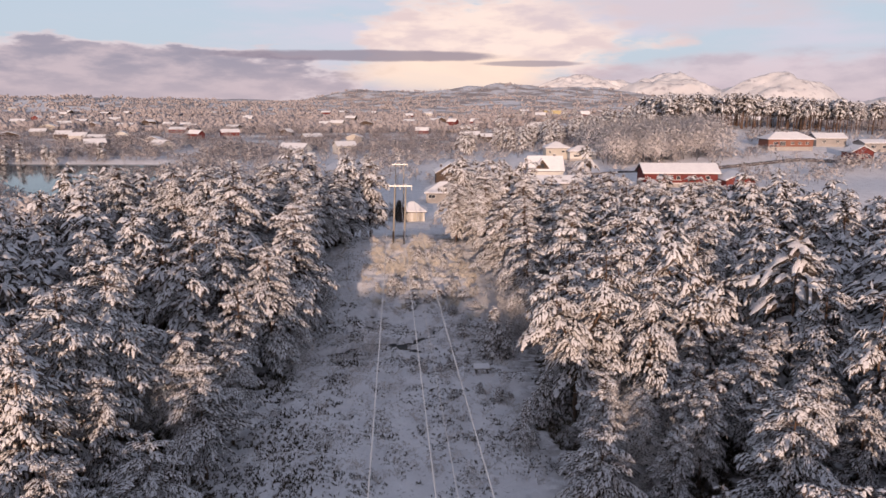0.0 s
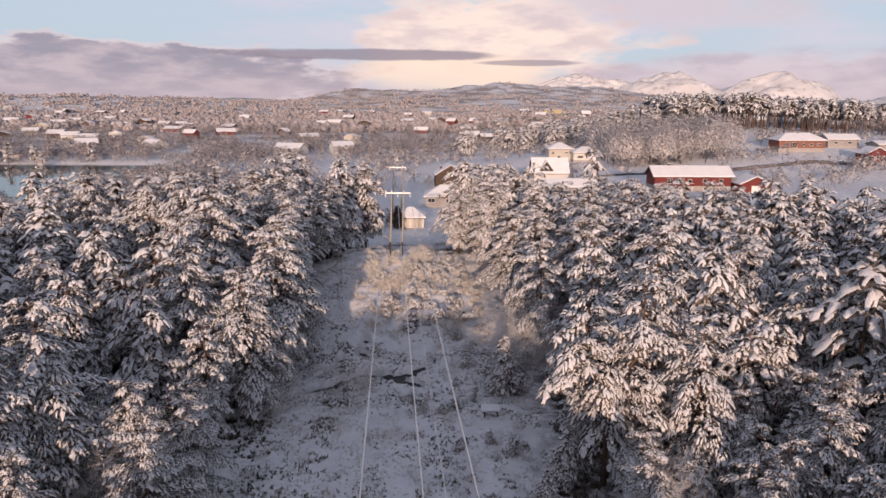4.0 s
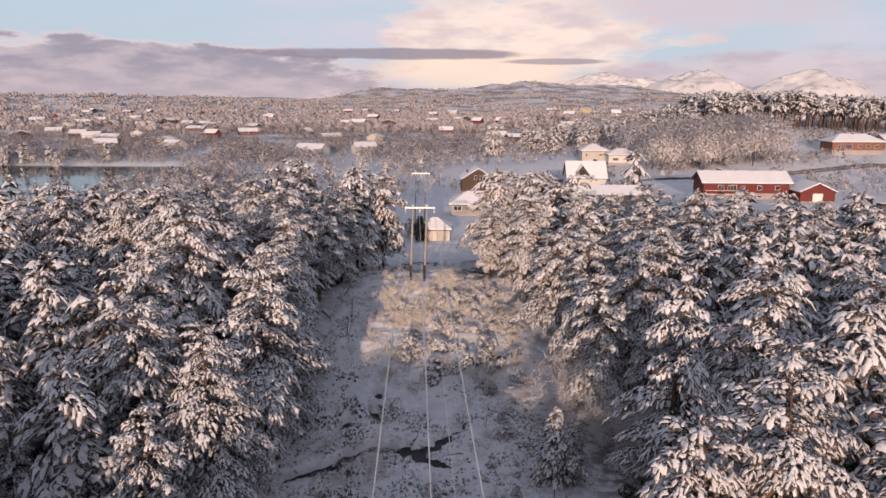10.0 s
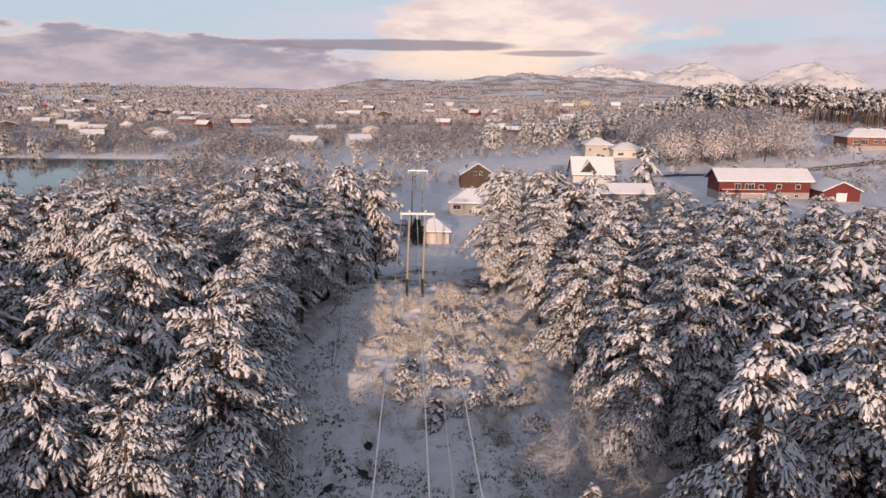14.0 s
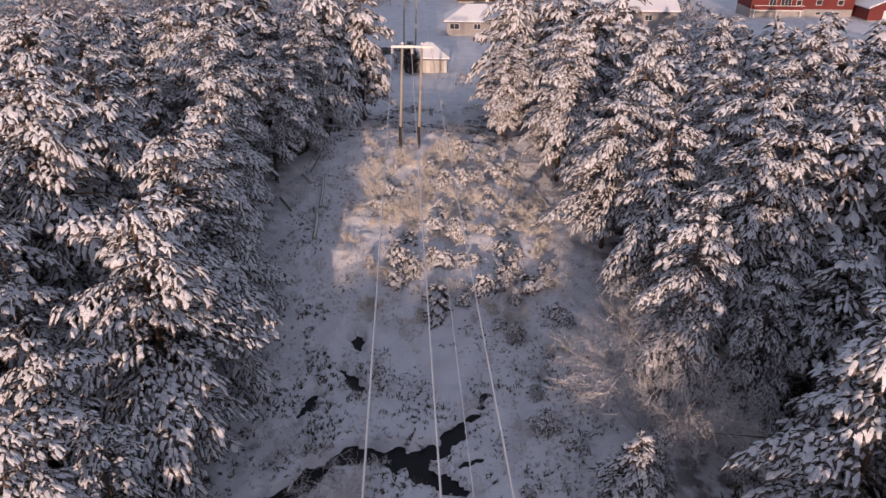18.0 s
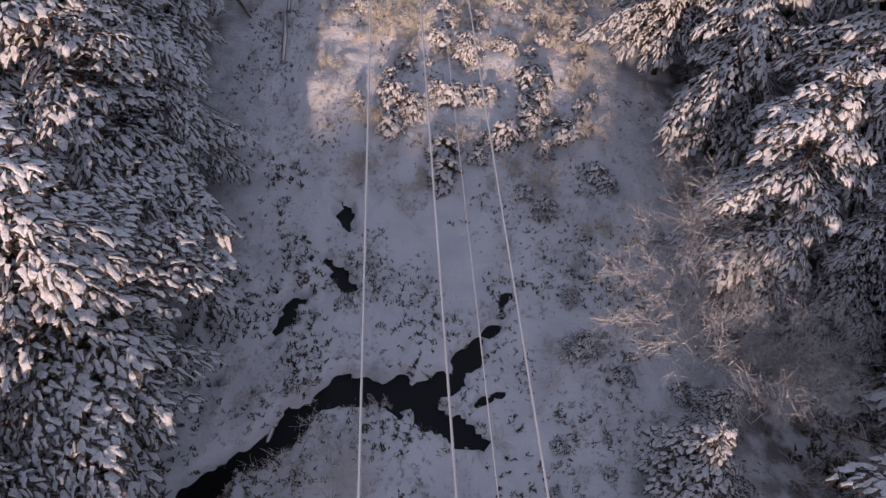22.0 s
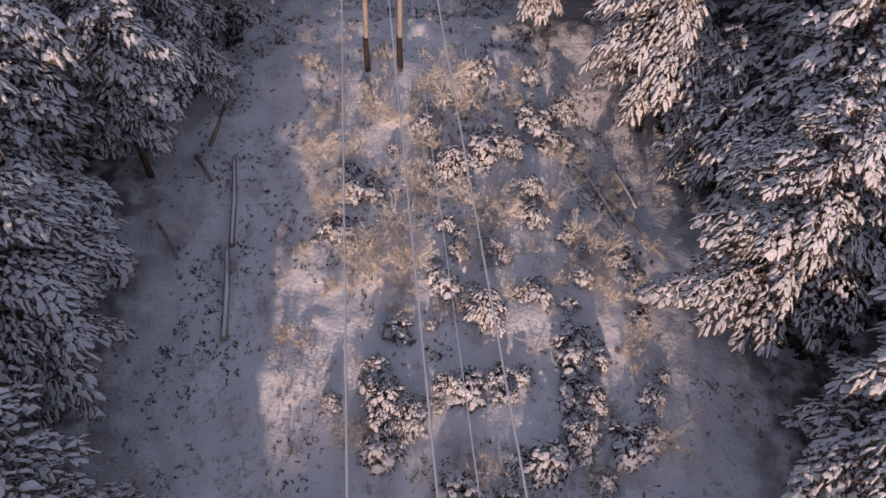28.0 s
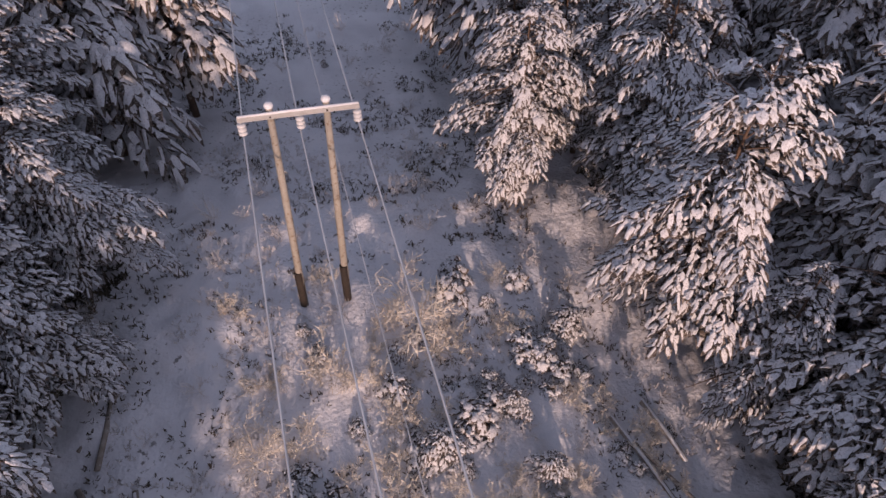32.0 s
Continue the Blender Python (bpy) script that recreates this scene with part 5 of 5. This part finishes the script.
while k < 95:
    y = rng.uniform(480, 1500)
    x = rng.uniform(-0.62, 0.62) * y
    if any((x - a) ** 2 + (y - b) ** 2 < 26 ** 2 for a, b in pads) or (90 < x < 260 and y < 600):
        continue
    tagged(town_house(x, y, int(rng.integers(8)), 1.0 if y < 900 else 1.25), group="houses of the valley town")
    k += 1
house(146, 900, 22, 12, 6, 0.6, M_YELLOW, "yellow commercial building far off in the town", base=0.3, snow=0.1)

# ---- roads, walls and hedges near the houses ----
def bank(name, pts, w, h, mat, label, cat, seed):
    """A low uneven ridge, such as a hedge or dry-stone wall, along pts."""
    g_ = np.random.default_rng(seed)
    bm = bmesh.new()
    line = []
    for (ax, ay), (bx, by) in zip(pts, pts[1:]):
        n = max(2, int(math.hypot(bx - ax, by - ay) / 1.2))
        line += [(ax + (bx - ax) * i / n, ay + (by - ay) * i / n) for i in range(n)]
    line.append(pts[-1])
    P = [(x + g_.normal(0, w * 0.12), y + g_.normal(0, w * 0.12), land_at(x, y) + h * 0.35) for x, y in line]
    tube(bm, P, [max(w, h) * 0.5 * g_.uniform(0.75, 1.25) for _ in P], 7)
    me = bpy.data.meshes.new(name)
    bm.to_mesh(me), bm.free()
    me.materials.append(mat)
    return tagged(new(name, me), label, cat)


bank("stone_wall", ((-23, 177), (-18, 181), (-13, 182), (-8, 181)), 1.2, 1.4, M_ROCK, "dark dry-stone wall streaked with snow", "wall", 1)
bank("stone_wall", ((16, 268), (28, 277), (42, 284)), 1.4, 1.8, M_ROCK, "dark rock cutting streaked with snow", "wall", 2)
bank("hedge", ((104, 262), (125, 268), (150, 276), (172, 270)), 1.4, 1.5, M_ROCK, "frosted hedge beside a snowy field", "hedge", 3)
bank("hedge", ((86, 180), (96, 178), (108, 183)), 1.3, 1.4, M_FROST, "frosted hedge before the red garage", "hedge", 4)
bank("snow_bank", ((60, 262), (80, 262), (100, 266)), 0.6, 0.8, M_ROCK, "dark field wall under snow", "wall", 5)


def car(x, y, yaw, mat, label):
    e = new("car")
    e.matrix_basis = Matrix.Translation((x, y, land_at(x, y))) @ Matrix.Rotation(radians(yaw), 4, "Z")
    bm = boxed(-2.1, 2.1, -0.85, 0.85, 0.3, 0.9)
    bmesh.ops.bevel(bm, geom=list(bm.edges), offset=0.12, segments=2, affect="EDGES")
    part("body", bm, mat, e)
    bm = boxed(-1.1, 1.2, -0.75, 0.75, 0.88, 1.45)
    for v_ in bm.verts:
        if v_.co.z > 1:
            v_.co.x *= 0.75
    part("cabin", bm, M_GLASS, e, "dark glazed cabin")
    part("snow", boxed(-0.8, 0.9, -0.7, 0.7, 1.455, 1.6), M_SNOW_ROOF, e)
    for sx in (-1.3, 1.3):
        for sy in (-0.86, 0.86):
            bm = bmesh.new()
            tube(bm, [(sx, sy - 0.1, 0.32), (sx, sy + 0.1, 0.32)], [0.32, 0.32], 12)
            part("wheel", bm, M_TAR, e)
    return tagged(e, label, "car")


car(98, 186, 20, M_GREY, "grey parked car dusted with snow")
car(104, 189, 15, M_TILE, "dark parked car dusted with snow")


# ---- woods beyond the clearing ----
def open_ground(x, y):
    """True where snowfields, gardens, water and houses keep the woods away."""
    lake = (level(x, y) < LAKE_Z + 0.1) & (x < -100) & (y < 420)
    garden = (-28 < x) & (x < 30) & (y < 262) & (y > 135)
    field = (x > 52) & (x < 125) & (y > 150) & (y < 282)
    field2 = (x >= 125) & (x < 230) & (y > 150) & (y < 318)
    stand = (x > 140) & (x < 262) & (y > 352) & (y < 485)
    slope = (x > -8) & (x < 66) & (y > 225) & (y < 352)
    out = lake | garden | field | field2 | slope | stand
    for a, b in HOUSES:
        out = out | ((np.abs(x - a) < 8) & (y > b - 12) & (y < b + 7))
    return out


HOUSES = pads + [(57, 324), (67, 318), (38, 238), (146, 900)]


def rime_wood(name, count, ylo, yhi, xmul, seed, mat, label, h_lo, h_hi, leaves, keep=None, xr=None, thin=0.0, solid=1.25):
    """Leafless frosted trees too many to count: stems and a haze of rimed twigs."""
    g_ = np.random.default_rng(seed)
    u = g_.random(count * 2)
    y = ylo + (yhi - ylo) * u ** 1.3
    x = g_.uniform(-1, 1, count * 2) * xmul * y if xr is None else g_.uniform(*xr, count * 2)
    ok = ~open_ground(x, y) if keep is None else keep(x, y)
    ok &= fbm(x / 40, y / 40, 3, seed) > thin
    x, y = x[ok][:count], y[ok][:count]
    n = len(x)
    z = land(x, y)
    far = 1 + np.clip((y - 350) / 1100, 0, 1.6)
    H = g_.uniform(h_lo, h_hi, n) * (0.75 + 0.25 * far)
    R = H * g_.uniform(0.36, 0.56, n) * far
    V = []
    for k in range(leaves):
        th, r, c = g_.uniform(0, 6.28, n), g_.uniform(0.45, 1.05, n), g_.uniform(-0.75, 1.0, n)
        wid = np.sqrt(1 - np.clip(c, -1, 1) ** 2) * (1 + 0.25 * np.sin(3 * th + 9 * H))
        cx, cy, cz = x + R * r * wid * np.cos(th), y + R * r * wid * np.sin(th), z + H * (0.52 + 0.46 * r * c)
        s = R * g_.uniform(0.09, 0.20, n) * (20 / leaves) ** 0.33 * solid
        d = np.stack([g_.normal(0, 1, n), g_.normal(0, 1, n), g_.normal(0.5, 0.8, n)], -1)
        d /= np.linalg.norm(d, axis=1, keepdims=True)
        o = np.stack([g_.normal(0, 1, n), g_.normal(0, 1, n), g_.normal(0, 0.5, n)], -1)
        o = np.cross(d, o)
        o /= np.linalg.norm(o, axis=1, keepdims=True) + 1e-9
        C = np.stack([cx, cy, cz], -1)
        out = C - np.stack([x, y, z + 0.40 * H], -1)
        o *= np.where((np.cross(o, d) * out).sum(1) < 0, -1.0, 1.0)[:, None]
        a, b = d * (s * 1.5)[:, None], o * (s * g_.uniform(0.3, 0.8, n))[:, None]
        V.append(np.stack([C - a, C + b, C + a * g_.uniform(0.6, 1.2, n)[:, None], C - b], 1))
    w = 0.014 * H
    for sx, sy in ((1, 0), (0, 1)):
        V.append(np.stack([np.stack([x - sx * w, y - sy * w, z - 0.3], -1), np.stack([x + sx * w, y + sy * w, z - 0.3], -1),
                           np.stack([x + sx * w * 0.3, y + sy * w * 0.3, z + H * 0.8], -1), np.stack([x - sx * w * 0.3, y - sy * w * 0.3, z + H * 0.8], -1)], 1))
    P = np.concatenate(V).reshape(-1, 3)
    me = quads(name, P, np.arange(len(P)).reshape(-1, 4), mat)
    # the haze of twigs takes light like one soft round crown
    heart = np.tile(np.stack([x, y, z + 0.40 * H], -1), (leaves + 2, 1)).repeat(4, 0)
    N = (P - heart) * (1, 1, 0.45)
    N /= np.linalg.norm(N, axis=1, keepdims=True) + 1e-9
    N = N + g_.normal(0, 0.09, N.shape) + (0, 0, 0.25)
    N /= np.linalg.norm(N, axis=1, keepdims=True)
    me.normals_split_custom_set_from_vertices(N.tolist())
    return tagged(new(name, me), label, "woodland", kind="stuff")


rime_wood("frosted_wood", 2000, 140, 520, 0.75, 81, M_WOODS, "leafless wood white with hoar frost round the lake and gardens", 3.5, 8, 64, thin=-0.4)
rime_wood("frosted_birch_wood", 170, 285, 345, 0, 84, M_RIME, "tall birches white with frost behind the red house", 12, 18, 900, keep=lambda x, y: y > 280 + 0 * x, xr=(74, 128), thin=-9, solid=0.75)
rime_wood("frosted_wood", 190, 215, 305, 0, 85, M_WOODS, "scattered frosted bushes in the gardens", 2.5, 6, 70, keep=lambda x, y: ((np.abs(x - 72) > 22) | (y > 246)) & ((np.abs(x - 40) > 9) | (y > 246)) & ((np.abs(x - 157) > 14) | (y > 314)), xr=(44, 205), thin=-0.1)
rime_wood("frosted_wood", 240, 150, 300, 0, 86, M_WOODS, "frosted bushes along the field edge", 1.5, 4.5, 40, keep=lambda x, y: (x < -20) | (y > 268), xr=(-45, 22), thin=-0.1)

rime_wood("frosted_wood", 90, 250, 305, 0, 88, M_WOODS, "frosted garden trees round the orange house", 3, 7, 70, keep=lambda x, y: (y < 292) | (x < 142), xr=(122, 215), thin=-0.3)
rime_wood("frosted_wood", 160, 230, 385, 0, 89, M_WOODS, "frosted bushes at the lake's end", 3, 7, 60, keep=lambda x, y: ~open_ground(x, y), xr=(-132, -60), thin=-9)

rime_wood("frosted_wood", 420, 262, 360, 0, 90, M_WOODS, "low frosted scrub on the snowy slope", 1.0, 3.0, 40, keep=lambda x, y: (np.abs(x - 5) > 9) & ((np.abs(x - 62) > 14) | (y > 332)), xr=(-30, 74), thin=-0.1)
rime_wood("frosted_wood", 130, 150, 262, 0, 92, M_WOODS, "frosted garden bushes among the houses", 1.0, 2.8, 50, keep=lambda x, y: ((np.abs(x - 3) > 10) | (y < 200)) & (np.abs(x + 6.6) > 6), xr=(-26, 32), thin=0.0)


def lump_wood(name, count, ylo, yhi, xmul, seed, mat, label, h_lo, h_hi, thin):
    """Far frosted bushes and trees: each a cluster of uneven clumps of twigs, merged by distance."""
    g_ = np.random.default_rng(seed)
    y = ylo + (yhi - ylo) * g_.random(count * 2) ** 1.25
    x = g_.uniform(-1, 1, count * 2) * xmul * y
    ok = ~open_ground(x, y) & (fbm(x / 45, y / 30, 3, seed) > np.where(x > 0, thin + 0.35, thin))
    for a, b in HOUSES:
        ok &= ~((np.abs(x - a) < 10) & (y > b - 34) & (y < b + 8))
    x, y = x[ok][:count], y[ok][:count]
    H = g_.uniform(h_lo, h_hi, len(x)) * (0.7 + 0.5 * g_.random(len(x)) ** 3)
    z = land(x, y)
    p = (1 + 5 ** 0.5) / 2
    ico = np.array([(-1, p, 0), (1, p, 0), (-1, -p, 0), (1, -p, 0), (0, -1, p), (0, 1, p), (0, -1, -p), (0, 1, -p), (p, 0, -1), (p, 0, 1), (-p, 0, -1), (-p, 0, 1)]) / 1.9
    tri = np.array([(0, 11, 5), (0, 5, 1), (0, 1, 7), (0, 7, 10), (0, 10, 11), (1, 5, 9), (5, 11, 4), (11, 10, 2), (10, 7, 6), (7, 1, 8), (3, 9, 4), (3, 4, 2), (3, 2, 6), (3, 6, 8), (3, 8, 9), (4, 9, 5), (2, 4, 11), (6, 2, 10), (8, 6, 7), (9, 8, 1)])
    V, n = [], len(x)
    for k in range(4):
        r = H * g_.uniform(0.26, 0.50, n)
        c = np.stack([x + H * g_.normal(0, 0.50, n), y + H * g_.normal(0, 0.35, n), z + H * (0.2, 0.45, 0.62, 0.3)[k]], -1)
        V.append(c[:, None] + ico[None] * (r[:, None] * g_.uniform(0.6, 1.4, (n, 12)))[:, :, None] * (1, 1, 1.1))
    V = np.concatenate(V).reshape(-1, 3)
    T = (tri[None] + 12 * np.arange(4 * n)[:, None, None]).reshape(-1, 3)
    me = bpy.data.meshes.new(name)
    me.from_pydata(V, [], T.tolist())
    me.polygons.foreach_set("use_smooth", np.ones(len(T), bool))
    me.materials.append(mat)
    return tagged(new(name, me), label, "woodland", kind="stuff")


rime_wood("frosted_wood", 2300, 395, 820, 0.74, 96, M_FARWOODS, "frosted woods and gardens across the lake", 4, 9, 110, thin=-0.3, solid=0.95)
lump_wood("frosted_wood", 4200, 760, 1300, 0.72, 82, M_FARWOODS, "frosted woods and gardens across the valley", 4, 9, -0.45)
lump_wood("frosted_wood", 6500, 1200, 3300, 0.72, 83, M_FARWOODS, "frosted scrub on the far hills", 4, 9, -0.35)
rime_wood("frosted_wood", 300, 374, 412, 0, 87, M_FARWOODS, "rime-white bushes along the far lake shore", 3, 8, 110, xr=(-400, -95), thin=-9, solid=0.95)


def joined_wood(name, protos, spots, label):
    """Pines of a far wood, joined by material: trunks, needles, snow."""
    cache = {}
    for nm in ("trunk", "crown", "snow"):
        V, Q, base_i = [], [], 0
        for k, (x, y, s, a) in enumerate(spots):
            me = next(c for c in protos[k % len(protos)].children if c.name.startswith(nm)).data
            n = len(me.vertices)
            co = np.empty(n * 3)
            me.vertices.foreach_get("co", co)
            co = co.reshape(-1, 3) * s
            c_, s_ = math.cos(a), math.sin(a)
            co = np.stack([co[:, 0] * c_ - co[:, 1] * s_ + x, co[:, 0] * s_ + co[:, 1] * c_ + y, co[:, 2] + land_at(x, y)], -1)
            if me.name not in cache:
                cache[me.name] = np.array([list(p.vertices) for p in me.polygons if len(p.vertices) == 4])
            q = cache[me.name] + base_i
            V.append(co), Q.append(q)
            base_i += n
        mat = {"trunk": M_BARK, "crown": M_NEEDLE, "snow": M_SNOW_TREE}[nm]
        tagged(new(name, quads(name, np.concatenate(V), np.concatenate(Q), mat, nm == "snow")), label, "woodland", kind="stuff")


joined_wood("pine_forest", far_pines, wood_spots, "deep forest of snow-laden pines behind the clearing's edge")
joined_wood("pine_forest", rough_pines, outer_and_shade_spots, "outer pine forest under snow, with unseen pines added behind to shade the clearing")
g = np.random.default_rng(91)
spots = [(g.uniform(134, 268), g.uniform(405, 475), g.uniform(0.85, 1.15), g.uniform(0, 6)) for _ in range(200)]
joined_wood("pine_wood", tall_pines, spots, "dark stand of tall pines with snowy crowns on the hill")
spots = [(g.uniform(40, 170), g.uniform(405, 475), g.uniform(0.6, 1.0), g.uniform(0, 6)) for _ in range(110)]
spots += [(g.uniform(0.05, 0.62) * (d := g.uniform(480, 1000)), d, g.uniform(0.6, 0.9), g.uniform(0, 6)) for _ in range(70)]
spots += [(g.uniform(-260, -150), g.uniform(380, 400), g.uniform(0.5, 0.8), g.uniform(0, 6)) for _ in range(8)]
spots += [(17, 440, 1.25, 1.0), (22, 446, 0.9, 1.0), (-420, 850, 0.9, 0), (-400, 850, 0.8, 1), (-45, 330, 0.55, 2), (-20, 345, 0.5, 3), (-36, 338, 0.5, 3), (48, 212, 1.0, 2), (14, 256, 0.35, 1), (-12.5, 168, 0.3, 1)]
joined_wood("pine_wood", rough_pines, spots, "scattered snowy pines on the slope and in the valley")

for ob in PROTOS:
    for o in (*ob.children_recursive, ob):
        bpy.data.objects.remove(o)
